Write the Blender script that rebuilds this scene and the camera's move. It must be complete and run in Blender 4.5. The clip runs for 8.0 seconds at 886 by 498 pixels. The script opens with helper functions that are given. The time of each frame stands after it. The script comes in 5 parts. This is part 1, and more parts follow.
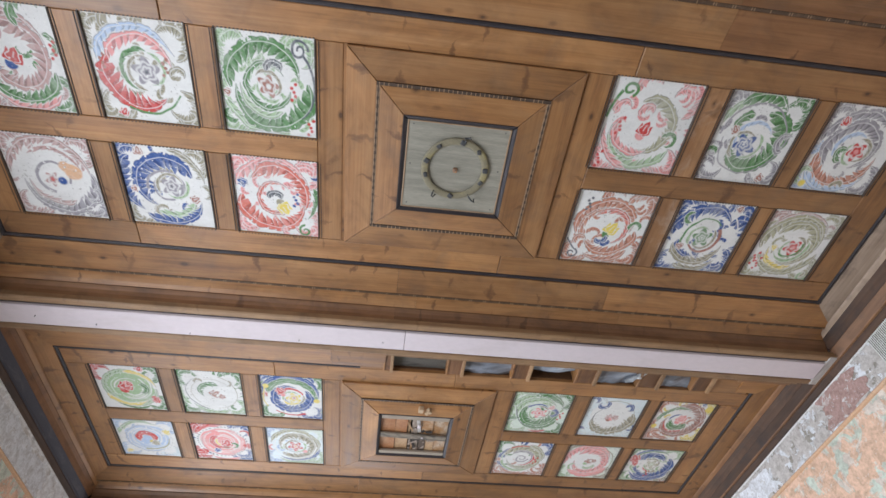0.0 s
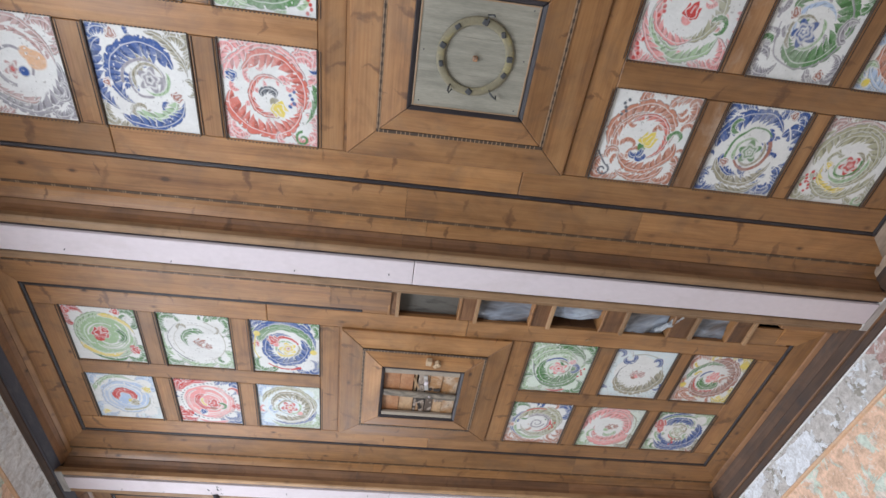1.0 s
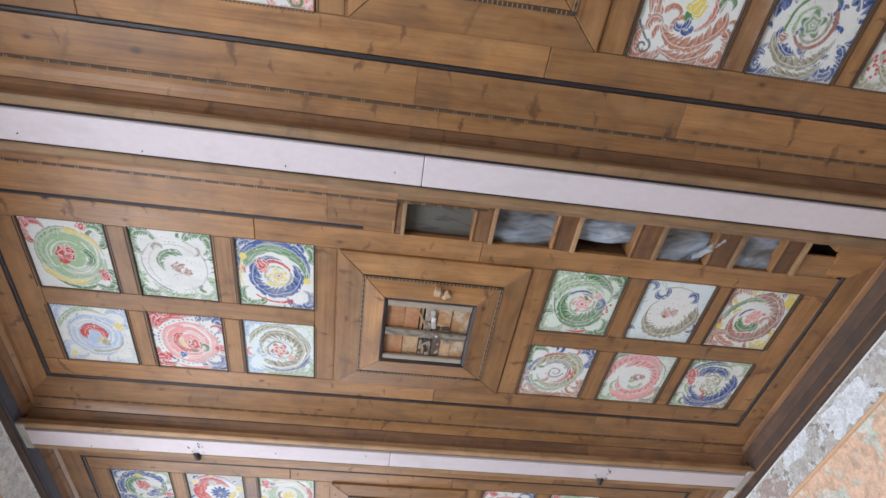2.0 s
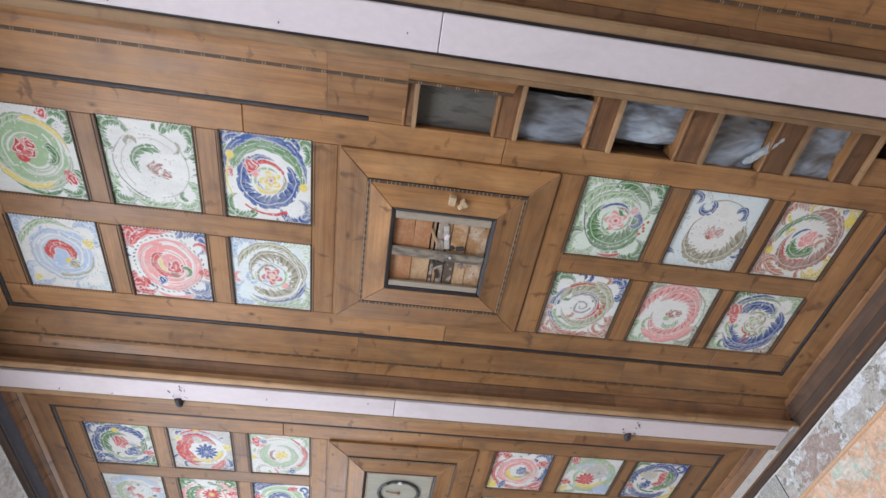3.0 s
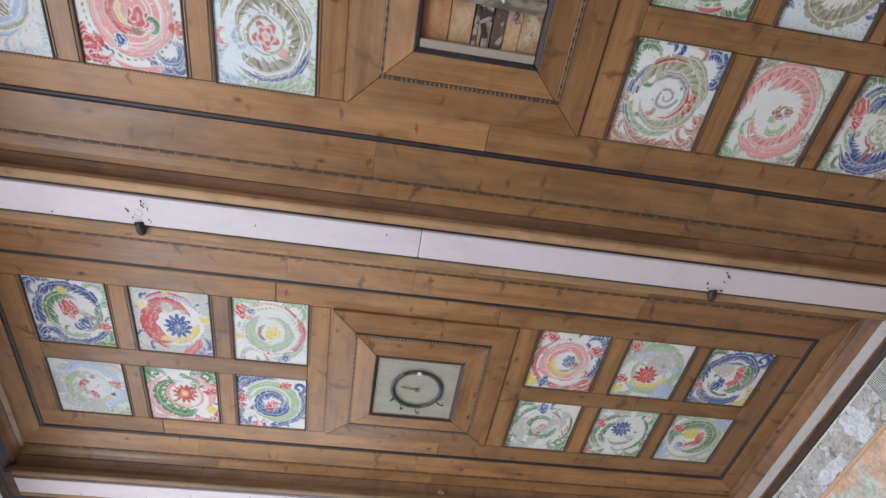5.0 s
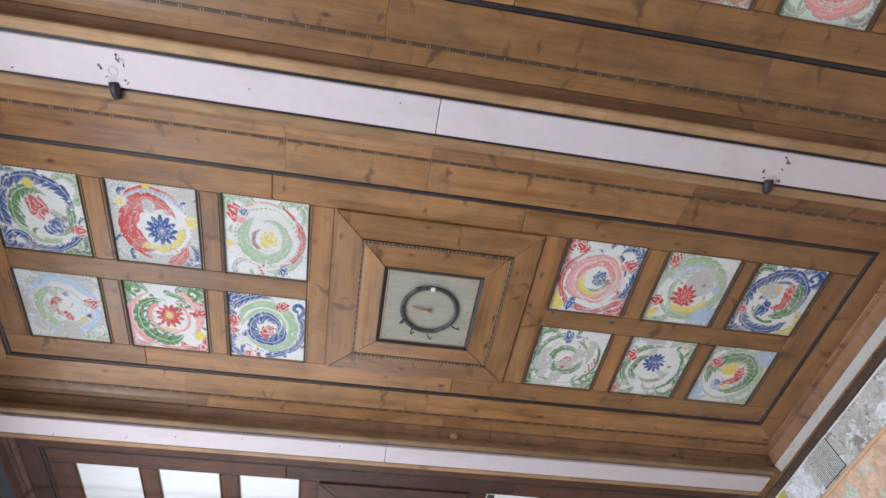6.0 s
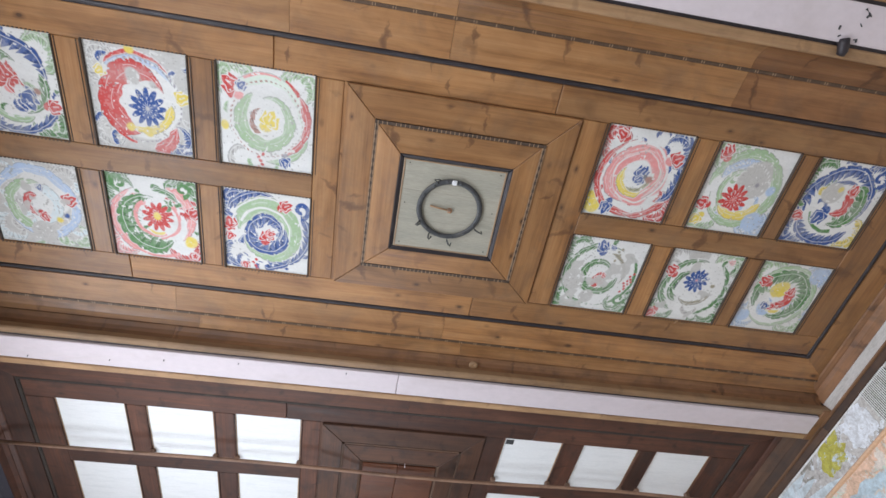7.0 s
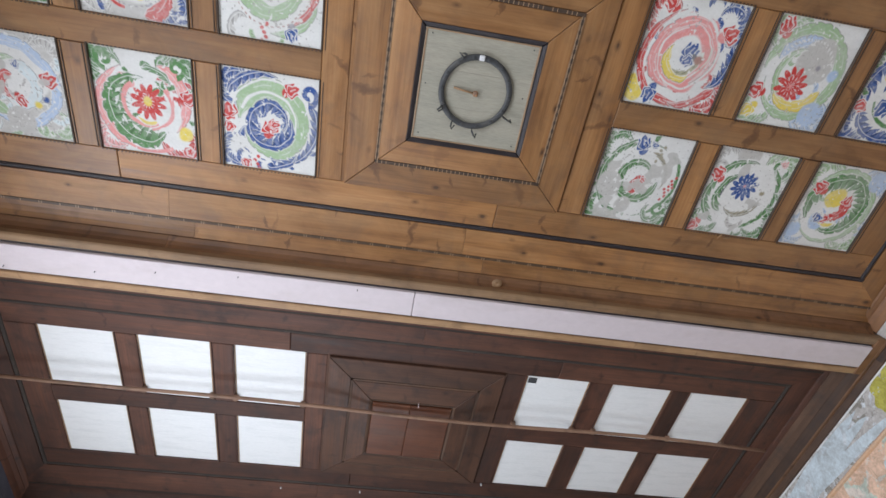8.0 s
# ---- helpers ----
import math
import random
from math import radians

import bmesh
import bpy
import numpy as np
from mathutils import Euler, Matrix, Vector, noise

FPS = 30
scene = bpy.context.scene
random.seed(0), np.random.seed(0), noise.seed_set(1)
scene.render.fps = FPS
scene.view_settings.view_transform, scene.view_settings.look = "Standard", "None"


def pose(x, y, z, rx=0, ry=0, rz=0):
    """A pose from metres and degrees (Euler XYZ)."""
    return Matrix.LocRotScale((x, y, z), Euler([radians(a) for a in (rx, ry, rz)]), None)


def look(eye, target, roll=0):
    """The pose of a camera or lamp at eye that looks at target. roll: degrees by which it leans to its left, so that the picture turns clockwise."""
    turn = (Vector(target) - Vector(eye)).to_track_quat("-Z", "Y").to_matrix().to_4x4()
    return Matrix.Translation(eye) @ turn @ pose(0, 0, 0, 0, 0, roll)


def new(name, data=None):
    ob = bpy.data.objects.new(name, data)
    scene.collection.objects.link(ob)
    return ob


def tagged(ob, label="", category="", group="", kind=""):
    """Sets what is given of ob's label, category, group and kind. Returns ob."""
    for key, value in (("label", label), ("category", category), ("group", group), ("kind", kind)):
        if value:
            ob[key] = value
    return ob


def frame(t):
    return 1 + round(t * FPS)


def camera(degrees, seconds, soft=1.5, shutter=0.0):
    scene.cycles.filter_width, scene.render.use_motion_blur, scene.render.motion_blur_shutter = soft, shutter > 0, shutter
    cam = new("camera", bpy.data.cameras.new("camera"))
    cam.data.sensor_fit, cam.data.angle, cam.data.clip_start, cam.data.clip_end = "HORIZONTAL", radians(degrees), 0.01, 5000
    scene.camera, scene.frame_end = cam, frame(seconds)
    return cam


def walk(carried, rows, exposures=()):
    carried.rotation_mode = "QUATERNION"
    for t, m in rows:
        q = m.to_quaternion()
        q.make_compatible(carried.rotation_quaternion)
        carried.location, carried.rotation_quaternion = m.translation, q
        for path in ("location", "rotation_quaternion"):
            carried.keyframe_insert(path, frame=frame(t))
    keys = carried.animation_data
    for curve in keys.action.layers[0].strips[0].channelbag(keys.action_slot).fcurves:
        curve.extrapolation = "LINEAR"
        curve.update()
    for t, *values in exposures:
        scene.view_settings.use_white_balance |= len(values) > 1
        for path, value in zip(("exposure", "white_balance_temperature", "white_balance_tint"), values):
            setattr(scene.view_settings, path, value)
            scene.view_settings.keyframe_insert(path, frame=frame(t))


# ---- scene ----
cam = camera(79.8, 8.0, soft=1.5)
PATH = [
    (0, (2.18, 2.468, 1.618), (2.353, 3.655, 3.218), -1.6),
    (0.5, (2.174, 2.743, 1.619), (2.355, 3.922, 3.224), -1.8),
    (1, (2.163, 3.008, 1.617), (2.346, 4.168, 3.236), -1.9),
    (1.5, (2.166, 3.316, 1.605), (2.355, 4.455, 3.239), -2.1),
    (3, (2.175, 4.205, 1.633), (2.369, 5.315, 3.286), -2.0),
    (3.5, (2.16, 4.527, 1.624), (2.36, 5.615, 3.29), -2.3),
    (4, (2.158, 4.824, 1.627), (2.359, 5.9, 3.301), -2.4),
    (4.5, (2.15, 5.144, 1.623), (2.353, 6.203, 3.308), -2.5),
    (6, (2.151, 6.081, 1.609), (2.366, 7.096, 3.319), -3.2),
    (6.5, (2.148, 6.385, 1.606), (2.36, 7.399, 3.318), -3.0),
    (7, (2.145, 6.669, 1.609), (2.361, 7.676, 3.323), -3.1),
    (7.5, (2.133, 6.936, 1.606), (2.349, 7.948, 3.318), -3.1),
    (8, (2.127, 7.208, 1.597), (2.347, 8.207, 3.315), -3.3),
]
EXPOSURE = [(0, -0.62), (0.5, -0.69), (1, -0.61), (1.5, -0.64), (3, -0.70), (4.5, -0.93), (5.8, -0.88), (6.5, -0.72), (7.5, -0.78), (8, -0.88)]
walk(cam, [(t, look(eye, target, roll)) for t, eye, target, roll in PATH], EXPOSURE)

# ---- daylight: sky outside, area lamps in window openings added out of view ----
world = bpy.data.worlds.new("sky")
world.use_nodes = True
scene.world = world
sky = world.node_tree.nodes.new("ShaderNodeTexSky")
sky.sky_type, sky.sun_disc = "NISHITA", False
sky.sun_elevation, sky.sun_rotation = radians(42), radians(150)
back = world.node_tree.nodes["Background"]
world.node_tree.links.new(sky.outputs["Color"], back.inputs["Color"])
back.inputs["Strength"].default_value = 0.1

X0, X1 = 0.02, 4.80          # the two long walls
Y0, Y1 = -0.6, 10.98         # the two end walls
ZF, ZS = 3.795, 4.06         # underside of the coffered field, underside of the floor above
XC = 2.405
BAYS = {"A": 3.60, "B": 5.663, "C": 7.722, "D": 9.728}
BEAMS = [2.565, 4.628, 6.698, 8.727, 10.76]


def window_light(x, y, z, width, height, turn, watts, colour):
    data = bpy.data.lights.new("window_light", "AREA")
    data.shape, data.size, data.size_y, data.energy, data.color = "RECTANGLE", width, height, watts, colour
    ob = new("window_light", data)
    ob.matrix_world = pose(x, y, z, 90, 0, turn)
    return ob


DAY = (0.848, 0.912, 1.025)
UNSEEN_WEST_WINDOWS = {0.9: 92, 3.6: 160, 6.3: 160, 9.0: 160}          # the first one is dimmed to keep the near ceiling darker
for wy, watts in UNSEEN_WEST_WINDOWS.items():
    window_light(X0 - 0.1, wy, 1.75, 1.1, 1.95, -90, watts, DAY)
window_light(1.30, Y1 + 0.1, 1.55, 2.3, 1.9, 180, 118, DAY)


# ---- materials ----
def material(name):
    m = bpy.data.materials.new(name)
    m.use_nodes = True
    return m, m.node_tree.nodes, m.node_tree.links, m.node_tree.nodes["Principled BSDF"]


def node(nodes, kind, **values):
    n = nodes.new(kind)
    for key, value in values.items():
        n.inputs[key.replace("_", " ")].default_value = value
    return n


def ramp(nodes, *stops):
    n = nodes.new("ShaderNodeValToRGB")
    while len(n.color_ramp.elements) < len(stops):
        n.color_ramp.elements.new(0.5)
    for e, (at, colour) in zip(n.color_ramp.elements, stops):
        e.position, e.color = at, (*colour, 1) if len(colour) == 3 else colour
    return n


def maths(nodes, links, op, a, b):
    n = nodes.new("ShaderNodeMath")
    n.operation = op
    for socket, v in zip(n.inputs, (a, b)):
        if isinstance(v, (int, float)):
            socket.default_value = v
        else:
            links.new(v, socket)
    return n.outputs[0]


def mixed(nodes, links, factor, a, b, blend="MIX"):
    n = nodes.new("ShaderNodeMix")
    n.data_type, n.blend_type = "RGBA", blend
    for socket, v in ((n.inputs[0], factor), (n.inputs[6], a), (n.inputs[7], b)):
        if isinstance(v, (int, float)):
            socket.default_value = v
        elif isinstance(v, tuple):
            socket.default_value = (*v, 1)
        else:
            links.new(v, socket)
    return n.outputs[2]


def coords(nodes, links, scale, shift=True):
    """Object coordinates, stretched, and shifted by chance from object to object."""
    tex, info = nodes.new("ShaderNodeTexCoord"), nodes.new("ShaderNodeObjectInfo")
    add, by, mul = nodes.new("ShaderNodeVectorMath"), nodes.new("ShaderNodeVectorMath"), nodes.new("ShaderNodeVectorMath")
    by.operation, mul.operation = "SCALE", "MULTIPLY"
    by.inputs[0].default_value = (37.0, 19.0, 11.0)
    links.new(info.outputs["Random"], by.inputs["Scale"])
    links.new(tex.outputs["Object"], add.inputs[0])
    if shift:
        links.new(by.outputs[0], add.inputs[1])
    links.new(add.outputs[0], mul.inputs[0])
    mul.inputs[1].default_value = scale
    return mul.outputs[0], info.outputs["Random"]


def noise_at(nodes, links, vector, scale, detail=4, rough=0.55, distortion=0.0):
    n = node(nodes, "ShaderNodeTexNoise", Scale=scale, Detail=detail, Roughness=rough, Distortion=distortion)
    links.new(vector, n.inputs["Vector"])
    return n.outputs["Fac"]


def bump(nodes, links, bsdf, height, strength, distance):
    b = node(nodes, "ShaderNodeBump", Strength=strength, Distance=distance)
    links.new(height, b.inputs["Height"])
    links.new(b.outputs["Normal"], bsdf.inputs["Normal"])


def wood(name, dark, mid, light, rough=0.55, knots=0.95, tone=0.30, dirt=(0.10, 0.07, 0.05), dirt_amount=0.35, varnish=0.0):
    """Sawn softwood: grain along local x, growth bands, knots, and a tone of its own for each board."""
    m, ns, ls, bsdf = material(name)
    grain_v, chance = coords(ns, ls, (1.1, 17.0, 17.0))
    fine_v, _ = coords(ns, ls, (3.0, 110.0, 110.0))
    wide_v, _ = coords(ns, ls, (1.0, 1.0, 1.0))
    grain = noise_at(ns, ls, grain_v, 1.0, 6, 0.62, 0.6)
    fine = noise_at(ns, ls, fine_v, 1.0, 3, 0.6)
    wide = noise_at(ns, ls, wide_v, 3.2, 4, 0.6)
    colours = ramp(ns, (0.30, dark), (0.48, mid), (0.68, light))
    ls.new(maths(ns, ls, "ADD", maths(ns, ls, "MULTIPLY", maths(ns, ls, "ADD", maths(ns, ls, "MULTIPLY", grain, 0.7), maths(ns, ls, "MULTIPLY", wide, 0.3)), 0.72), maths(ns, ls, "MULTIPLY", fine, 0.28)), colours.inputs[0])
    tint = ramp(ns, (0.0, (1 - tone, 1 - tone, 1 - tone)), (1.0, (1 + tone, 1 + tone, 1 + tone * 0.9)))
    ls.new(chance, tint.inputs[0])
    c = mixed(ns, ls, 1.0, colours.outputs[0], tint.outputs[0], "MULTIPLY")
    # broad light and dark clouding
    cloud = ramp(ns, (0.30, (0.74, 0.72, 0.70)), (0.50, (1.0, 1.0, 1.0)), (0.70, (1.16, 1.15, 1.13)))
    ls.new(noise_at(ns, ls, coords(ns, ls, (1.0, 2.2, 2.2))[0], 4.0, 5, 0.6, 0.8), cloud.inputs[0])
    c = mixed(ns, ls, 1.0, c, cloud.outputs[0], "MULTIPLY")
    # small round knots in some places only
    v = node(ns, "ShaderNodeTexVoronoi", Scale=1.0, Randomness=1.0)
    ls.new(coords(ns, ls, (6.5, 11.0, 11.0))[0], v.inputs["Vector"])
    some = ramp(ns, (0.54, (0, 0, 0)), (0.56, (1, 1, 1)))
    ls.new(maths(ns, ls, "ADD", v.outputs["Color"], 0.0), some.inputs[0])
    spot = ramp(ns, (0.045, (1, 1, 1)), (0.085, (0.5, 0.5, 0.5)), (0.18, (0, 0, 0)))
    ls.new(maths(ns, ls, "ADD", v.outputs["Distance"], maths(ns, ls, "MULTIPLY", maths(ns, ls, "SUBTRACT", grain, 0.5), 0.26)), spot.inputs[0])
    c = mixed(ns, ls, maths(ns, ls, "MULTIPLY", maths(ns, ls, "MULTIPLY", spot.outputs[0], some.outputs[0]), knots), c, tuple(0.45 * q for q in dark))
    # spike knots: crooked brown marks across the grain, cut lengthwise by the saw
    for size, chosen, thick, long, share in ((3.4, 0.50, 0.080, 0.32, knots * 0.85), (6.0, 0.60, 0.080, 0.26, knots * 0.8)):
        at, _ = coords(ns, ls, (size, size, size))
        v = node(ns, "ShaderNodeTexVoronoi", Scale=1.0, Randomness=0.9)
        v.voronoi_dimensions = "2D"
        ls.new(at, v.inputs["Vector"])
        off, split, tint_split = ns.new("ShaderNodeVectorMath"), ns.new("ShaderNodeSeparateXYZ"), ns.new("ShaderNodeSeparateColor")
        off.operation = "SUBTRACT"
        ls.new(at, off.inputs[0])
        ls.new(v.outputs["Position"], off.inputs[1])
        ls.new(off.outputs[0], split.inputs[0])
        ls.new(v.outputs["Color"], tint_split.inputs[0])
        crook = maths(ns, ls, "MULTIPLY", maths(ns, ls, "SUBTRACT", noise_at(ns, ls, at, 3.0, 3, 0.6), 0.5), 0.45)
        lean = maths(ns, ls, "MULTIPLY", maths(ns, ls, "SUBTRACT", tint_split.outputs[1], 0.5), split.outputs[1])
        across = maths(ns, ls, "ABSOLUTE", maths(ns, ls, "ADD", maths(ns, ls, "ADD", split.outputs[0], crook), lean), 0.0)
        taper = maths(ns, ls, "SUBTRACT", maths(ns, ls, "SUBTRACT", 1.0, maths(ns, ls, "DIVIDE", across, thick)), maths(ns, ls, "DIVIDE", maths(ns, ls, "ABSOLUTE", split.outputs[1], 0.0), long))
        mark = ramp(ns, (0.0, (0, 0, 0)), (0.22, (0.55, 0.55, 0.55)), (0.7, (1, 1, 1)))
        ls.new(taper, mark.inputs[0])
        pick = ramp(ns, (chosen, (0, 0, 0)), (chosen + 0.25, (0.95, 0.95, 0.95)))
        ls.new(tint_split.outputs[0], pick.inputs[0])
        c = mixed(ns, ls, maths(ns, ls, "MULTIPLY", maths(ns, ls, "MULTIPLY", mark.outputs[0], pick.outputs[0]), share), c, tuple(0.7 * q for q in dark))
    # old stains and dust
    stain = ramp(ns, (0.50, (0, 0, 0)), (0.72, (1, 1, 1)))
    ls.new(noise_at(ns, ls, wide_v, 5.5, 5, 0.65, 0.4), stain.inputs[0])
    c = mixed(ns, ls, maths(ns, ls, "MULTIPLY", stain.outputs[0], dirt_amount), c, dirt)
    ls.new(c, bsdf.inputs["Base Color"])
    r = ramp(ns, (0.3, (rough - 0.1,) * 3), (0.7, (rough + 0.15,) * 3))
    ls.new(grain, r.inputs[0])
    ls.new(r.outputs[0], bsdf.inputs["Roughness"])
    bump(ns, ls, bsdf, grain, 0.35, 0.002)
    bsdf.inputs["Coat Weight"].default_value, bsdf.inputs["Coat Roughness"].default_value = varnish, 0.42
    return m


def paint(name, colour, worn, amount=0.3, rough=0.5, size=6.0, grain=(1, 1, 1), relief=0.25, edge=(0.52, 0.66), shift=True, specks=None, mottle=0.14):
    """Paint or plaster with patches of a second colour, fine mottling, specks and relief."""
    m, ns, ls, bsdf = material(name)
    v, _ = coords(ns, ls, grain, shift)
    big = noise_at(ns, ls, v, size, 6, 0.62, 0.5)
    small = noise_at(ns, ls, v, size * 9, 4, 0.6)
    mask = ramp(ns, (edge[0], (0, 0, 0)), (edge[1], (1, 1, 1)))
    ls.new(big, mask.inputs[0])
    c = mixed(ns, ls, maths(ns, ls, "MULTIPLY", mask.outputs[0], amount), colour, worn)
    mott = ramp(ns, (0.3, (1 - mottle,) * 3), (0.7, (1 + mottle * 0.6,) * 3))
    ls.new(small, mott.inputs[0])
    c = mixed(ns, ls, 1.0, c, mott.outputs[0], "MULTIPLY")
    if specks:
        dot = ramp(ns, (0.63, (0, 0, 0)), (0.67, (1, 1, 1)))
        ls.new(noise_at(ns, ls, v, size * 4, 3, 0.5), dot.inputs[0])
        c = mixed(ns, ls, maths(ns, ls, "MULTIPLY", dot.outputs[0], 0.7), c, specks)
    ls.new(c, bsdf.inputs["Base Color"])
    bsdf.inputs["Roughness"].default_value = rough
    bump(ns, ls, bsdf, maths(ns, ls, "ADD", maths(ns, ls, "MULTIPLY", mask.outputs[0], 0.6), small), relief, 0.003)
    return m


def flaking(name, base, under, third, lost=0.53, size=5.0):
    """Distemper coming off an old wall in sharp-edged flakes, over two older coats."""
    m, ns, ls, bsdf = material(name)
    v, _ = coords(ns, ls, (1, 1, 1), False)
    big = noise_at(ns, ls, v, size, 7, 0.60, 0.8)
    mid = noise_at(ns, ls, v, size * 1.7, 6, 0.62, 0.3)
    small = noise_at(ns, ls, v, 60, 4, 0.6)
    flake = ramp(ns, (lost - 0.012, (0, 0, 0)), (lost + 0.016, (1, 1, 1)))
    ls.new(big, flake.inputs[0])
    old = ramp(ns, (0.50, (0, 0, 0)), (0.53, (1, 1, 1)))
    ls.new(mid, old.inputs[0])
    lower = mixed(ns, ls, old.outputs[0], under, third)
    c = mixed(ns, ls, flake.outputs[0], base, lower)
    mott = ramp(ns, (0.3, (0.84, 0.83, 0.82)), (0.7, (1.10, 1.10, 1.10)))
    ls.new(small, mott.inputs[0])
    c = mixed(ns, ls, 1.0, c, mott.outputs[0], "MULTIPLY")
    # blotches of damp and grime, and scraped spots where older coats show
    grime = ramp(ns, (0.36, (0.72, 0.70, 0.68)), (0.56, (1.0, 1.0, 1.0)), (0.72, (1.12, 1.12, 1.12)))
    ls.new(noise_at(ns, ls, v, size * 2.6, 6, 0.68, 0.6), grime.inputs[0])
    c = mixed(ns, ls, 1.0, c, grime.outputs[0], "MULTIPLY")
    scrape = ramp(ns, (0.62, (0, 0, 0)), (0.66, (1, 1, 1)))
    ls.new(noise_at(ns, ls, v, size * 4.2, 4, 0.6, 1.0), scrape.inputs[0])
    ls.new(mixed(ns, ls, maths(ns, ls, "MULTIPLY", scrape.outputs[0], 0.75), c, third), bsdf.inputs["Base Color"])
    bsdf.inputs["Roughness"].default_value = 0.85
    h = maths(ns, ls, "SUBTRACT", maths(ns, ls, "MULTIPLY", small, 0.2), flake.outputs[0])
    bump(ns, ls, bsdf, h, 0.5, 0.004)
    return m


HONEY = wood("honey_wood", (0.135, 0.053, 0.018), (0.275, 0.127, 0.043), (0.37, 0.196, 0.080), rough=0.47, tone=0.20, varnish=0.2)
SCUFFED = wood("scuffed_honey_wood", (0.130, 0.054, 0.020), (0.255, 0.124, 0.052), (0.350, 0.192, 0.094), tone=0.1, dirt=(0.46, 0.36, 0.28), dirt_amount=0.7)
PALE = wood("pale_wood", (0.20, 0.108, 0.052), (0.30, 0.175, 0.088), (0.38, 0.24, 0.13), knots=0.5)
# darker brown than HONEY; on the coves this colour carries their shade
SHADY = wood("shade_brown_wood", (0.100, 0.043, 0.018), (0.185, 0.086, 0.038), (0.255, 0.132, 0.062), dirt=(0.06, 0.036, 0.024), dirt_amount=0.6)
DARK = wood("dark_wood", (0.036, 0.013, 0.008), (0.074, 0.028, 0.016), (0.135, 0.056, 0.032), rough=0.6, knots=0.75, dirt=(0.022, 0.014, 0.012), dirt_amount=0.7)
STAINWOOD = wood("stained_dark_wood", (0.034, 0.014, 0.008), (0.066, 0.028, 0.015), (0.115, 0.052, 0.028), rough=0.6, knots=0.6, dirt=(0.022, 0.014, 0.012), dirt_amount=0.7)
REDDISH = wood("reddish_wood", (0.046, 0.014, 0.006), (0.092, 0.029, 0.012), (0.14, 0.048, 0.02), rough=0.42, knots=0.4)
GREYED = wood("greyed_wood", (0.17, 0.115, 0.082), (0.27, 0.20, 0.15), (0.37, 0.29, 0.23), knots=0.3, dirt=(0.09, 0.07, 0.06), dirt_amount=0.6)
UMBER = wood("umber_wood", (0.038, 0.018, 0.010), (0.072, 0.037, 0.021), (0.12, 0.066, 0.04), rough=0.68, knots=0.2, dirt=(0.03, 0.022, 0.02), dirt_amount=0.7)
POLE = wood("pole_wood", (0.12, 0.062, 0.038), (0.20, 0.115, 0.075), (0.29, 0.18, 0.12), knots=0.3, dirt=(0.06, 0.04, 0.03), dirt_amount=0.6)
FRESH = wood("fresh_cut_wood", (0.42, 0.27, 0.15), (0.56, 0.40, 0.25), (0.66, 0.50, 0.34), knots=0.1, dirt_amount=0.1)
BLACK = paint("black_paint", (0.021, 0.016, 0.019), (0.062, 0.050, 0.054), 0.5, 0.48, 9.0, (1, 4, 4))
INLAY = paint("dark_inlay", (0.052, 0.032, 0.021), (0.10, 0.06, 0.036), 0.7, 0.5, 25.0)
FADED = paint("faded_inlay", (0.085, 0.050, 0.029), (0.15, 0.088, 0.05), 0.8, 0.5, 18.0)
TICK = paint("light_inlay", (0.33, 0.215, 0.13), (0.26, 0.165, 0.095), 0.5, 0.5, 25.0)
LIMED = paint("limed_board", (0.63, 0.555, 0.575), (0.55, 0.475, 0.475), 0.5, 0.6, 3.0, (1, 1.6, 1.6), 0.05, mottle=0.04)
ASHEN = paint("ashen_board", (0.47, 0.44, 0.41), (0.30, 0.26, 0.23), 0.7, 0.7, 5.0, (1, 4, 4), 0.2)
INKY = paint("inky_board", (0.050, 0.047, 0.064), (0.10, 0.092, 0.105), 0.6, 0.5, 6.0, (1, 4, 4), 0.2)
PRIMER = paint("white_primer", (0.83, 0.84, 0.84), (0.70, 0.72, 0.72), 0.6, 0.55, 5.0, (1, 6, 6), 0.08, (0.48, 0.72), mottle=0.05)
GREYPLANK = paint("grey_green_plank", (0.36, 0.335, 0.27), (0.30, 0.29, 0.235), 0.7, 0.6, 3.0, (1.2, 9, 9), 0.2, (0.42, 0.62))
IRON = paint("iron", (0.05, 0.052, 0.055), (0.10, 0.095, 0.085), 0.7, 0.5, 12.0)
STEEL = paint("bright_screw", (0.72, 0.72, 0.74), (0.6, 0.6, 0.6), 0.4, 0.3, 20.0)
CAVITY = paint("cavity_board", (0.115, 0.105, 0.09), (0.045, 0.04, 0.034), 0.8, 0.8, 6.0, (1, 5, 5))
BATTEN = paint("grey_batten", (0.33, 0.275, 0.215), (0.21, 0.175, 0.135), 0.7, 0.7, 5.0, (1, 6, 6))
STAINED = paint("stained_batten", (0.25, 0.205, 0.155), (0.075, 0.066, 0.055), 0.85, 0.7, 9.0, (1, 3, 3), edge=(0.48, 0.62))
AMBER = wood("amber_wood", (0.105, 0.040, 0.013), (0.195, 0.086, 0.032), (0.275, 0.135, 0.058), tone=0.12)
PEELED = flaking("peeled_orange_board", (0.37, 0.195, 0.10), (0.47, 0.34, 0.21), (0.22, 0.135, 0.09), 0.50, 7.0)
FRIEZE = flaking("frieze_plaster", (0.56, 0.535, 0.51), (0.72, 0.75, 0.78), (0.33, 0.31, 0.27), 0.53, 11.0)
# brighter copy of the frieze plaster, making up for light the west wall lacks
FRIEZE_W = flaking("brightened_frieze_plaster", (0.84, 0.86, 0.88), (0.86, 0.88, 0.89), (0.66, 0.64, 0.62), 0.57, 6.0)
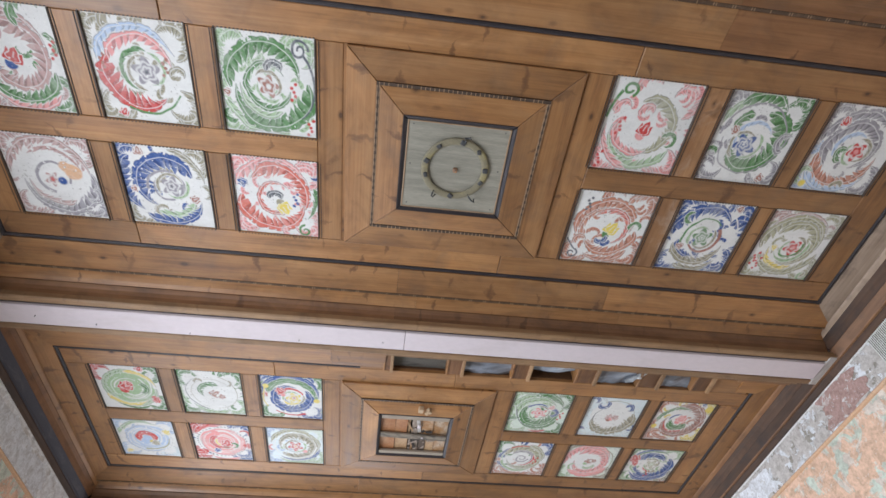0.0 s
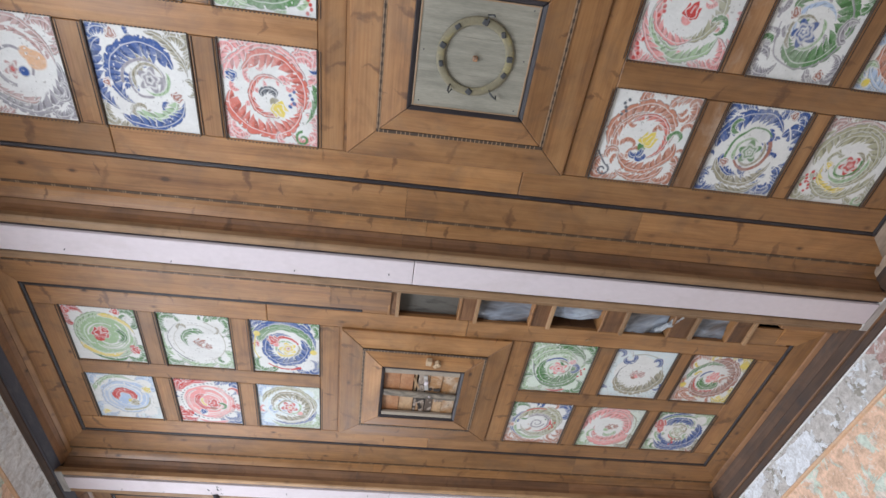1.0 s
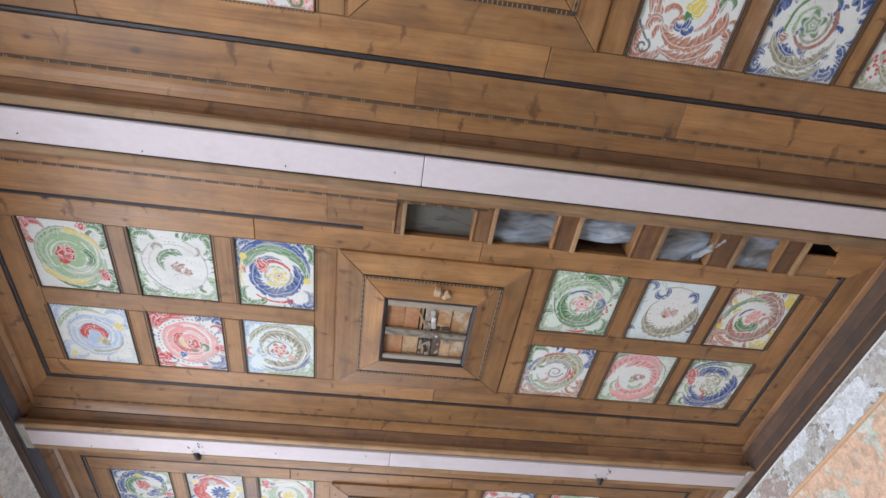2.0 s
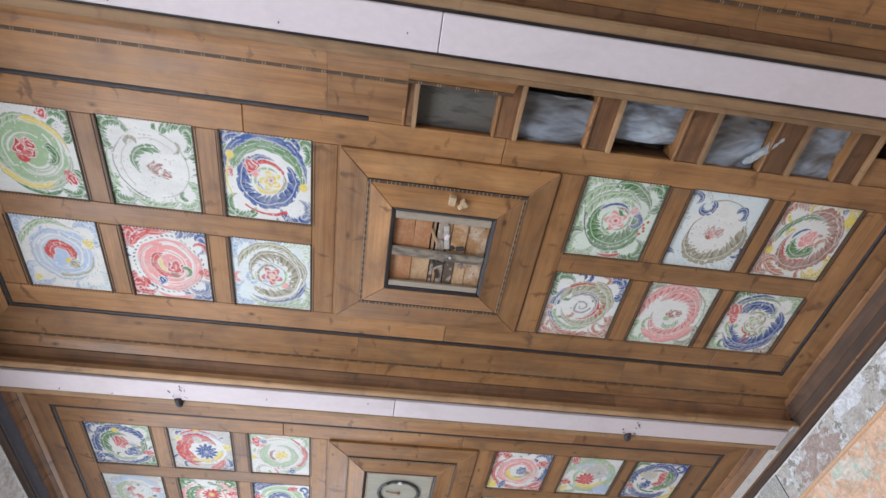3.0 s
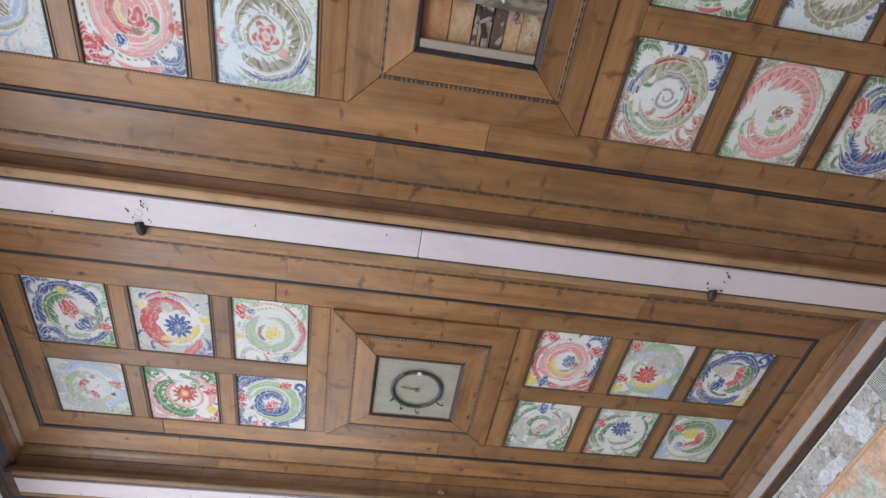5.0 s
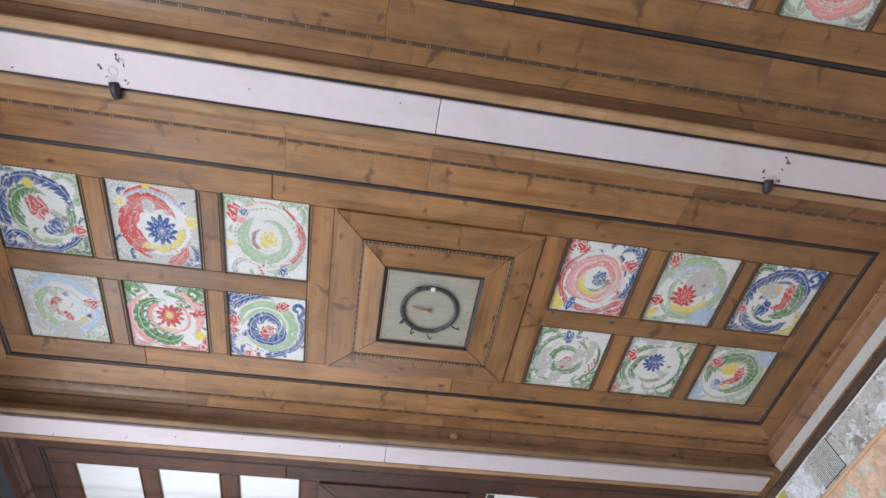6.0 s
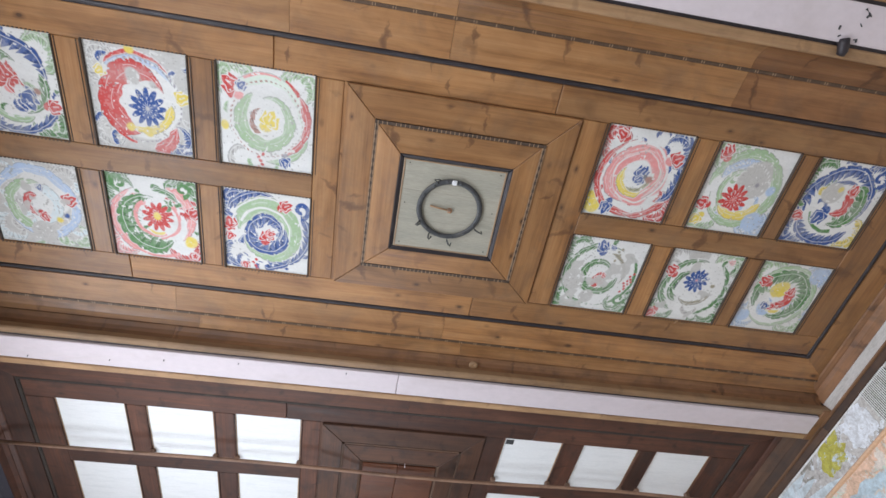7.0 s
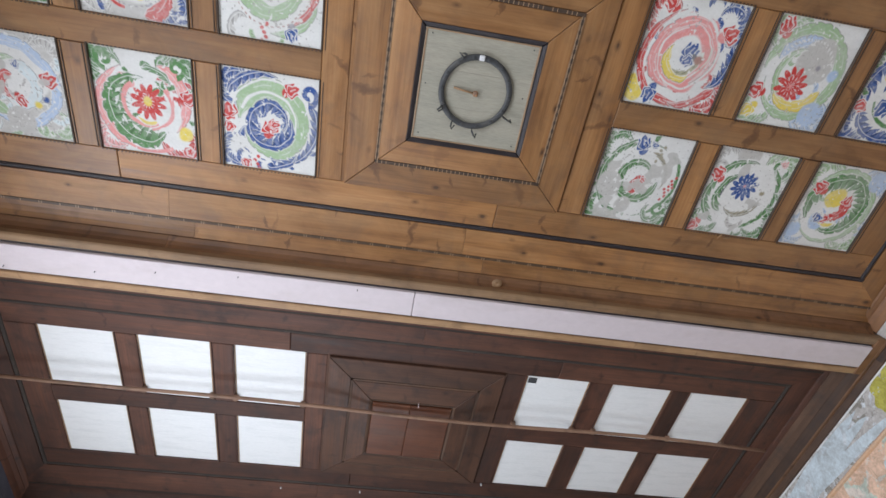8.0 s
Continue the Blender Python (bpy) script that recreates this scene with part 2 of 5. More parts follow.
PATCH = {
    "red": flaking("red_fresco", (0.43, 0.285, 0.255), (0.50, 0.39, 0.36), (0.62, 0.60, 0.58), 0.585, 14.0),
    "pink": flaking("pinkish_fresco", (0.44, 0.35, 0.32), (0.52, 0.48, 0.46), (0.62, 0.62, 0.62), 0.55, 13.0),
    "yellow": flaking("yellow_fresco", (0.50, 0.46, 0.09), (0.58, 0.58, 0.36), (0.55, 0.62, 0.66), 0.57, 10.0),
    "white": flaking("white_lime_patch", (0.76, 0.79, 0.83), (0.62, 0.62, 0.61), (0.54, 0.52, 0.50), 0.64, 8.0),
    "peach": flaking("peach_distemper", (0.80, 0.60, 0.47), (0.76, 0.58, 0.47), (0.70, 0.60, 0.53), 0.62, 4.0),
    "pale": flaking("pale_blue_lime", (0.62, 0.70, 0.74), (0.68, 0.73, 0.76), (0.54, 0.58, 0.60), 0.60, 4.0),
    "blue": flaking("pale_blue_distemper", (0.50, 0.61, 0.67), (0.60, 0.66, 0.68), (0.62, 0.52, 0.42), 0.60, 6.0),
}
ORANGE = flaking("orange_distemper", (0.77, 0.53, 0.385), (0.60, 0.67, 0.58), (0.74, 0.66, 0.58), 0.53, 6.5)
WHITEWASH = paint("whitewash_edge", (0.70, 0.69, 0.67), (0.34, 0.32, 0.30), 0.8, 0.8, 12.0)
LEDGE = paint("orange_moulding", (0.66, 0.42, 0.26), (0.55, 0.45, 0.36), 0.4, 0.8, 8.0)
LIME = paint("limewash", (0.47, 0.455, 0.43), (0.40, 0.37, 0.34), 0.5, 0.85, 2.0, relief=0.3)
BOARDS = wood("floor_boards", (0.17, 0.155, 0.135), (0.25, 0.235, 0.21), (0.32, 0.30, 0.275), rough=0.6)
VENTGREY = paint("vent_metal", (0.74, 0.75, 0.72), (0.46, 0.48, 0.40), 0.6, 0.5, 10.0)
# near-black; put behind gaps and grilles for their shade, and on dark trim
BLACKISH = paint("blackish_boards", (0.045, 0.035, 0.03), (0.09, 0.07, 0.055), 0.6, 0.9, 6.0, (1, 5, 5))


def sheeting(name):
    m, ns, ls, bsdf = material(name)
    v, _ = coords(ns, ls, (0.55, 1.5, 1))
    n = noise_at(ns, ls, v, 5.0, 4, 0.55, 0.5)
    # grey-blue plastic; the palest stop paints highlights on its creases
    c = ramp(ns, (0.34, (0.10, 0.088, 0.080)), (0.48, (0.18, 0.185, 0.205)), (0.58, (0.26, 0.29, 0.34)), (0.70, (0.46, 0.51, 0.58)))
    ls.new(n, c.inputs[0])
    ls.new(c.outputs[0], bsdf.inputs["Base Color"])
    bsdf.inputs["Roughness"].default_value = 0.16
    bump(ns, ls, bsdf, noise_at(ns, ls, v, 9.0, 4, 0.55, 0.8), 0.35, 0.014)
    return m


PLASTIC = sheeting("plastic_sheet")


def painted(name):
    """Distemper painting on a gessoed board: colours of the mesh, broken up by brushwork and loss."""
    m, ns, ls, bsdf = material(name)
    at = ns.new("ShaderNodeVertexColor")
    at.layer_name = "paint"
    v, _ = coords(ns, ls, (1, 1, 1))
    brush_v, _ = coords(ns, ls, (14, 40, 1))
    small = noise_at(ns, ls, v, 90, 3, 0.6)
    brush = noise_at(ns, ls, brush_v, 1.0, 3, 0.6)
    tone = ramp(ns, (0.25, (0.88, 0.88, 0.87)), (0.75, (1.07, 1.07, 1.07)))
    ls.new(maths(ns, ls, "ADD", maths(ns, ls, "MULTIPLY", small, 0.5), maths(ns, ls, "MULTIPLY", brush, 0.5)), tone.inputs[0])
    ls.new(mixed(ns, ls, 1.0, at.outputs["Color"], tone.outputs[0], "MULTIPLY"), bsdf.inputs["Base Color"])
    bsdf.inputs["Roughness"].default_value = 0.62
    bump(ns, ls, bsdf, small, 0.15, 0.002)
    return m


PAINTING = painted("panel_painting")


# ---- building helpers ----
def part(name, bm, mat, parent=None, label="", m=None):
    """Links a bmesh as one mesh object, under a thing or a part of it."""
    me = bpy.data.meshes.new(name)
    bm.to_mesh(me)
    bm.free()
    me.materials.append(mat)
    ob = new(name, me)
    if m is not None:
        ob.matrix_world = m
    if parent is not None:
        ob.parent = parent
        ob.matrix_parent_inverse = parent.matrix_world.inverted()
    if label:
        ob["label"] = label
    return ob


def empty(name, x, y, z, label, category, group="", kind=""):
    ob = new(name)
    ob.empty_display_size = 0.05
    ob.matrix_world = pose(x, y, z)
    return tagged(ob, label, category, group, kind)


def box(lx, ly, lz, bevel=0.003):
    bm = bmesh.new()
    bmesh.ops.create_cube(bm, size=1.0, matrix=Matrix.Diagonal((lx, ly, lz, 1)))
    if bevel:
        bmesh.ops.bevel(bm, geom=bm.edges[:], offset=min(bevel, 0.3 * min(lx, ly, lz)), segments=1, affect="EDGES")
    return bm


def board(name, x0, x1, y0, y1, z0, z1, mat, parent=None, bevel=0.003, label="", along=None):
    """A board; its grain runs along its longer side, or along the axis given."""
    along = along or ("x" if x1 - x0 >= y1 - y0 else "y")
    m = Matrix.Translation(((x0 + x1) / 2, (y0 + y1) / 2, (z0 + z1) / 2))
    if along == "x":
        bm = box(x1 - x0, y1 - y0, z1 - z0, bevel)
    else:
        bm = box(y1 - y0, x1 - x0, z1 - z0, bevel)
        m = m @ pose(0, 0, 0, 0, 0, 90)
    return part(name, bm, mat, parent, label, m)


def profile(name, points, start, end, mat, parent=None, axis="x", label="", wobble=0.0):
    """A moulding: the section, points (across, z) in order, drawn from start to end along the axis."""
    bm = bmesh.new()
    mid, half = (start + end) / 2, (end - start) / 2
    steps = max(2, int((end - start) / 0.25)) if wobble else 2
    cx = sum(p[0] for p in points) / len(points)
    cz = sum(p[1] for p in points) / len(points)
    rings = []
    for i in range(steps):
        s = -half + 2 * half * i / (steps - 1)
        dz = wobble * noise.noise((s * 1.7 + start, cx * 3, cz))
        rings.append([bm.verts.new((s, (a - cx) if axis == "x" else -(a - cx), z - cz + dz)) for a, z in points])
    n = len(points)
    for r0, r1 in zip(rings, rings[1:]):
        for i in range(n):
            bm.faces.new((r0[i], r0[(i + 1) % n], r1[(i + 1) % n], r1[i]))
    bm.faces.new(rings[0])
    bm.faces.new(rings[-1])
    bmesh.ops.recalc_face_normals(bm, faces=bm.faces[:])
    m = Matrix.Translation((mid, cx, cz)) if axis == "x" else Matrix.Translation((cx, mid, cz)) @ pose(0, 0, 0, 0, 0, 90)
    return part(name, bm, mat, parent, label, m)


def mitred(name, cx, cy, rx_out, ry_out, rx_in, ry_in, z_out, z_in, thick, side, mat, parent):
    """One of four boards of a square frame, mitred at the corners, sloping from the outer to the inner edge."""
    turn = {"near": 0, "right": 90, "far": 180, "left": 270}[side]
    lo, li, ao, ai = (rx_out, rx_in, ry_out, ry_in) if turn % 180 == 0 else (ry_out, ry_in, rx_out, rx_in)
    gap = 0.0014
    bm = bmesh.new()
    low = [(-lo + gap, -ao, z_out), (lo - gap, -ao, z_out), (li - gap, -ai, z_in), (-li + gap, -ai, z_in)]
    a = [bm.verts.new(p) for p in low]
    b = [bm.verts.new((x, y, z_out + thick)) for x, y, z in low]
    bm.faces.new(a)
    bm.faces.new(b)
    for i in range(4):
        bm.faces.new((a[i], a[(i + 1) % 4], b[(i + 1) % 4], b[i]))
    bmesh.ops.recalc_face_normals(bm, faces=bm.faces[:])
    bmesh.ops.bevel(bm, geom=bm.edges[:], offset=0.0025, segments=1, affect="EDGES")
    return part(name, bm, mat, parent, "", pose(cx, cy, 0, 0, 0, turn))


def many_boxes(items):
    """Many small blocks in one mesh: (x, y, z, lx, ly, lz)."""
    bm = bmesh.new()
    for x, y, z, lx, ly, lz in items:
        v = [bm.verts.new((x + sx * lx / 2, y + sy * ly / 2, z + sz * lz / 2)) for sx in (-1, 1) for sy in (-1, 1) for sz in (-1, 1)]
        for f in ((0, 1, 3, 2), (4, 6, 7, 5), (0, 4, 5, 1), (2, 3, 7, 6), (0, 2, 6, 4), (1, 5, 7, 3)):
            bm.faces.new([v[i] for i in f])
    return bm


def inlay(x0, x1, y, z, parent, axis="x", width=0.011, pitch=0.085, seed=0, group=(-1, 0, 1), dark=None):
    """A dark inlaid line broken by groups of three light ticks; some ticks are lost."""
    rng = random.Random(seed)
    if axis == "x":
        line = board("inlay_line", x0, x1, y - width / 2, y + width / 2, z, z + 0.006, dark or INLAY, parent, 0, "dark inlaid line with light ticks")
    else:
        line = board("inlay_line", y - width / 2, y + width / 2, x0, x1, z, z + 0.006, dark or INLAY, parent, 0, "dark inlaid line with light ticks")
    items, s = [], x0 + pitch * 0.6
    while s < x1 - 0.03:
        for k in group:
            if rng.random() < 0.93:
                c = s + k * 0.0066
                items.append((c, y, z, 0.0034, width * 0.98, 0.0018) if axis == "x" else (y, c, z, width * 0.98, 0.0034, 0.0018))
        s += pitch
    tagged(part("inlay_band", many_boxes(items), TICK, line, "pale wooden ticks of the inlay"), kind="stuff")


def beaded_inlay(y0, y1, x, z, parent, seed):
    """A pale inlaid strip with a thin dark line, thickened into beads."""
    rng = random.Random(seed)
    line = board("inlay_line", x - 0.0075, x + 0.0075, y0, y1, z, z + 0.006, TICK, parent, 0, "pale inlaid strip with dark beads")
    items, s = [(x, (y0 + y1) / 2, z, 0.0042, y1 - y0, 0.0018)], y0 + 0.02
    while s < y1 - 0.015:
        if rng.random() < 0.94:
            items.append((x, s, z, 0.0085, rng.uniform(0.013, 0.018), 0.0026))
        s += 0.036
    tagged(part("inlay_band", many_boxes(items), INLAY, line, "dark beads of the inlay"), kind="stuff")


def torus(major, minor, seg=48, ring=10, flat=1.0):
    bm = bmesh.new()
    rows = []
    for i in range(seg):
        a = 2 * math.pi * i / seg
        rows.append([bm.verts.new(((major + minor * math.cos(b)) * math.cos(a), (major + minor * math.cos(b)) * math.sin(a), minor * flat * math.sin(b)))
                     for b in (2 * math.pi * j / ring for j in range(ring))])
    for i in range(seg):
        for j in range(ring):
            bm.faces.new((rows[i][j], rows[(i + 1) % seg][j], rows[(i + 1) % seg][(j + 1) % ring], rows[i][(j + 1) % ring]))
    for f in bm.faces:
        f.smooth = True
    return bm


def tube(points, radius, ring=8, taper=1.0):
    """A bent rod through a few points."""
    bm = bmesh.new()
    pts = [Vector(p) for p in points]
    rows = []
    for i, p in enumerate(pts):
        d = (pts[min(i + 1, len(pts) - 1)] - pts[max(i - 1, 0)]).normalized()
        u = d.orthogonal().normalized()
        w = d.cross(u)
        r = radius * (1 + (taper - 1) * i / (len(pts) - 1))
        rows.append([bm.verts.new(p + r * (math.cos(b) * u + math.sin(b) * w)) for b in (2 * math.pi * j / ring for j in range(ring))])
    for r0, r1 in zip(rows, rows[1:]):
        for j in range(ring):
            bm.faces.new((r0[j], r0[(j + 1) % ring], r1[(j + 1) % ring], r1[j]))
    bm.faces.new(rows[0])
    bm.faces.new(rows[-1])
    bmesh.ops.recalc_face_normals(bm, faces=bm.faces[:])
    for f in bm.faces:
        f.smooth = True
    return bm


# ---- the room: floor, walls with assumed window openings, the floor above ----
def wall(name, axis, at, thick, low, high, openings, mat, label):
    """A wall with openings (centre, width, sill, head), built of butted blocks. axis: the one it runs along."""
    ob = empty(name, *((at, (low + high) / 2, 0) if axis == "y" else ((low + high) / 2, at, 0)), label, "wall", kind="structure")
    spans, s = [], low
    for c, w, sill, head in sorted(openings):
        spans += [(s, c - w / 2, 0.0, TOP), (c - w / 2, c + w / 2, 0.0, sill), (c - w / 2, c + w / 2, head, TOP)]
        s = c + w / 2
    spans.append((s, high, 0.0, TOP))
    bm = bmesh.new()
    for a, b, z0, z1 in spans:
        size, mid = (thick, b - a, z1 - z0), (at, (a + b) / 2, (z0 + z1) / 2)
        if axis == "x":
            size, mid = (b - a, thick, z1 - z0), ((a + b) / 2, at, mid[2])
        bmesh.ops.create_cube(bm, size=1.0, matrix=Matrix.Translation(mid) @ Matrix.Diagonal((*size, 1)))
    part("plaster_wall", bm, LIME, ob)
    size, mid = (thick, high - low, 3.395 - TOP), (at, (low + high) / 2, (TOP + 3.395) / 2)
    if axis == "x":
        size, mid = (high - low, thick, size[2]), (mid[1], at, mid[2])
    part("upper_wall", box(*size, 0), mat, ob, "", Matrix.Translation(mid))
    return ob


T, TOP = 0.4, 2.7
east = wall("wall_east", "y", X1 + T / 2, T, Y0, Y1, [], ORANGE, "orange distempered wall with flaking pale green patches")
west = wall("wall_west", "y", X0 - T / 2, T, Y0, Y1, [(y, 1.1, 0.77, 2.65) for y in UNSEEN_WEST_WINDOWS], ORANGE, "orange distempered wall, its paint flaking")
north = wall("wall_north", "x", Y1 + T / 2, T, X0 - T, X1 + T, [(1.30, 2.3, 0.6, 2.5)], LIME, "limewashed end wall")
south = wall("wall_south", "x", Y0 - T / 2, T, X0 - T, X1 + T, [], LIME, "limewashed end wall")
board("head_wall", X0 - T, X1 + T, Y1, Y1 + T, 3.395, ZS, LIME, north)
board("head_wall", X0 - T, X1 + T, Y0 - T, Y0, 3.395, ZS, LIME, south)
board("frieze", X1, X1 + T, Y0, Y1, 3.395, ZS, FRIEZE, east, 0, "grey plaster frieze, flaking and patched", "y")
board("frieze", X0 - T, X0, Y0, Y1, 3.395, ZS, FRIEZE_W, west, 0, "plaster frieze with bluish lime patches, coloured brighter for missing light", "y")
tagged(part("floor", box(X1 - X0 + 2 * T, Y1 - Y0 + 2 * T, 0.2, 0), BOARDS, None, "", pose(XC, (Y0 + Y1) / 2, -0.1)), "plain worn wooden floor", "floor", kind="structure")
tagged(part("ceiling", box(X1 - X0 + 2 * T, Y1 - Y0 + 2 * T, 0.2, 0), BLACKISH, None, "", pose(XC, (Y0 + Y1) / 2, ZS + 0.1)), "dark boards of the floor above", "ceiling", kind="structure")
tagged(board("ceiling_boards", X0, X1, Y0, BEAMS[0] - 0.43, ZF, ZF + 0.03, HONEY), "plain brown board ceiling", "ceiling", kind="structure")


def patch(parent, mat, wall_x, y, z, wy, hz, seed, face):
    """An irregular skin of plaster or paint on a wall, two millimetres thick."""
    bm = bmesh.new()
    n = 34
    outline = []
    for i in range(n):
        a = 2 * math.pi * i / n
        c, s = math.cos(a), math.sin(a)
        q = 1 / max(abs(c), abs(s)) ** 0.75
        r = q * (0.82 + 0.42 * noise.noise((c * 1.9 + seed, s * 1.9, seed)) + 0.22 * noise.noise((c * 6 + seed, s * 6, 3)))
        outline.append((c * r * wy / 2, max(-hz / 2, min(hz / 2, s * r * hz / 2))))
    a = [bm.verts.new((0.0025 * face, p, q)) for p, q in outline]
    b = [bm.verts.new((0, p, q)) for p, q in outline]
    bm.faces.new(a)
    bm.faces.new(b)
    for i in range(n):
        bm.faces.new((a[i], a[(i + 1) % n], b[(i + 1) % n], b[i]))
    bmesh.ops.recalc_face_normals(bm, faces=bm.faces[:])
    return part("plaster_patch", bm, mat, parent, "", Matrix.Translation((wall_x, y, z)))


for kind, y, z, wy, hz, seed in (("red", 4.68, 3.51, 0.44, 0.225, 1), ("white", 5.72, 3.50, 0.5, 0.2, 4), ("white", 6.22, 3.57, 0.34, 0.12, 9), ("pink", 6.62, 3.50, 0.5, 0.22, 2),
                                 ("white", 7.42, 3.50, 0.2, 0.22, 5), ("white", 7.75, 3.45, 0.3, 0.09, 11), ("white", 8.56, 3.52, 0.24, 0.22, 6), ("yellow", 8.82, 3.53, 0.26, 0.2, 7), ("pale", 9.85, 3.502, 1.95, 0.21, 8),
                                 ("blue", 8.86, 3.20, 0.6, 0.28, 3), ("peach", 10.05, 3.06, 1.95, 0.62, 12)):
    patch(east, PATCH[kind], X1, y, z, wy, hz, seed, -1)
for kind, y, z, wy, hz, seed in (("white", 5.6, 3.50, 1.1, 0.2, 14), ("white", 7.2, 3.49, 0.7, 0.2, 15), ("white", 8.7, 3.5, 1.0, 0.2, 16), ("pink", 9.6, 3.5, 0.5, 0.2, 17)):
    patch(west, PATCH[kind], X0, y, z, wy, hz, seed, 1)
for wx, d in ((X1, -1), (X0, 1)):
    profile("plaster_edge", [(wx, 3.604), (wx + d * 0.004, 3.605), (wx + d * 0.008, 3.610), (wx, 3.613)], Y0, Y1, WHITEWASH, east if d < 0 else west, "y", "thin whitewashed edge under the cornice", 0.004)
profile("ledge", [(X1, 3.383), (X1 - 0.012, 3.387), (X1 - 0.016, 3.395), (X1 - 0.012, 3.403), (X1, 3.407)], Y0, Y1, LEDGE, east, "y", "narrow orange moulding below the frieze", 0.003)
profile("ledge", [(X0, 3.383), (X0 + 0.012, 3.387), (X0 + 0.016, 3.395), (X0 + 0.012, 3.403), (X0, 3.407)], Y0, Y1, LEDGE, west, "y", "narrow orange moulding below the frieze", 0.003)


# ---- beams between the bays ----
soffits = []


def beam(y, joint, west_mat, east_mat, end_mat):
    ob = empty("ceiling_beam", XC, y, 3.645, "wooden ceiling beam with a pinkish limewashed soffit board", "beam", "beams across the room")
    e0, e1 = X0 + 0.085, X1 - 0.085
    board("core", X0, X1, y - 0.055, y + 0.055, 3.668, ZS, BLACKISH, ob, 0)
    ob_soffit = board("soffit_board", e0, joint - 0.0012, y - 0.069, y + 0.069, 3.645, 3.667, LIMED, ob, 0.003, "pinkish white painted board")
    board("soffit_board", joint + 0.0012, e1, y - 0.069, y + 0.069, 3.645, 3.667, LIMED, ob, 0.003, "pinkish white painted board")
    for ex0, ex1 in ((X0 + 0.001, e0 - 0.0005), (e1 + 0.0005, X1 - 0.001)):
        board("end_lip", ex0, ex1, y - 0.12, y + 0.12, 3.648, 3.672, end_mat, ob, 0.004, "end strip of the soffit")
    for s in (-1, 1):
        board("shadow_gap", X0, X1, *sorted((y + s * 0.069, y + s * 0.083)), 3.662, 3.68, BLACK, ob, 0)
        mat = west_mat if s < 0 else east_mat
        lip = [(y + s * 0.0825, 3.657), (y + s * 0.088, 3.652), (y + s * 0.116, 3.652), (y + s * 0.124, 3.658), (y + s * 0.124, 3.69), (y + s * 0.0825, 3.69)]
        profile("lip", lip, X0, X1, PALE if mat is HONEY else mat, ob, "x", "", 0.0015)
    soffits.append(ob_soffit)
    return ob


def side(y, s, x0, x1, mats, ob, seed, joints, bead_y):
    """The cove and the sloping board between a beam's lip and the bay's black bead."""
    arc = []
    for i in range(7):
        a = math.pi / 2 * i / 6
        arc.append((y + s * (0.126 + 0.098 * (1 - math.cos(a))), 3.686 + 0.083 * math.sin(a)))
    back_line = [(y + s * 0.224, 3.80), (y + s * 0.126, 3.80)]
    cuts = [x0] + [j for j in joints if x0 < j < x1] + [x1]
    for a, b in zip(cuts, cuts[1:]):
        grain = [AMBER if m is HONEY and s > 0 and a > 2.9 else m for m in mats]
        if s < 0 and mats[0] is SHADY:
            # on this side the cove is two boards, the one on the lip browned to paint in its shade, a paler one above
            # it
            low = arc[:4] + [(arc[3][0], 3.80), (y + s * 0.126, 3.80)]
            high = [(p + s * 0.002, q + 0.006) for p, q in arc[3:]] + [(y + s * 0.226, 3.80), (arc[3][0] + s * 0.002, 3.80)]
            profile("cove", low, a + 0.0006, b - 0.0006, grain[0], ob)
            shift = 0.11 if b < x1 - 0.01 else 0.0
            profile("cove_board", high, a + 0.0006 + (0.11 if a > x0 + 0.01 else 0.0), b - 0.0006 + shift, HONEY, ob)
        else:
            profile("cove", arc + back_line, a + 0.0006, b - 0.0006, grain[0], ob)
        reach = abs(bead_y - y) - 0.012
        slope = [(y + s * 0.239, 3.771), (y + s * reach, 3.791), (y + s * reach, 3.815), (y + s * 0.239, 3.815)]
        profile("sloping_board", slope, a + 0.0006, b - 0.0006, grain[1], ob)
    if mats[0] is DARK:
        board("quirk_line", x0, x1, y + s * 0.2315 - 0.005, y + s * 0.2315 + 0.005, 3.770, 3.78, BLACKISH, ob, 0)
        return
    inlay(x0, x1, y + s * 0.2315, 3.7685, ob, "x", 0.012, 0.077, seed, (-0.8, 0.8), FADED)


# ---- coffered bays ----
COLS = [(0.385, 0.787), (0.888, 1.288), (1.390, 1.790), (3.022, 3.425), (3.535, 3.925), (4.015, 4.408)]
ROWS = [(-0.488, -0.058), (0.060, 0.484)]
COLS_D = [(0.405, 0.800), (0.898, 1.290), (1.395, 1.795), (3.015, 3.405), (3.520, 3.905), (4.003, 4.390)]
GX0, GX1, GY = 0.247, 4.570, 0.625          # black bead of a bay: its two ends, its half depth


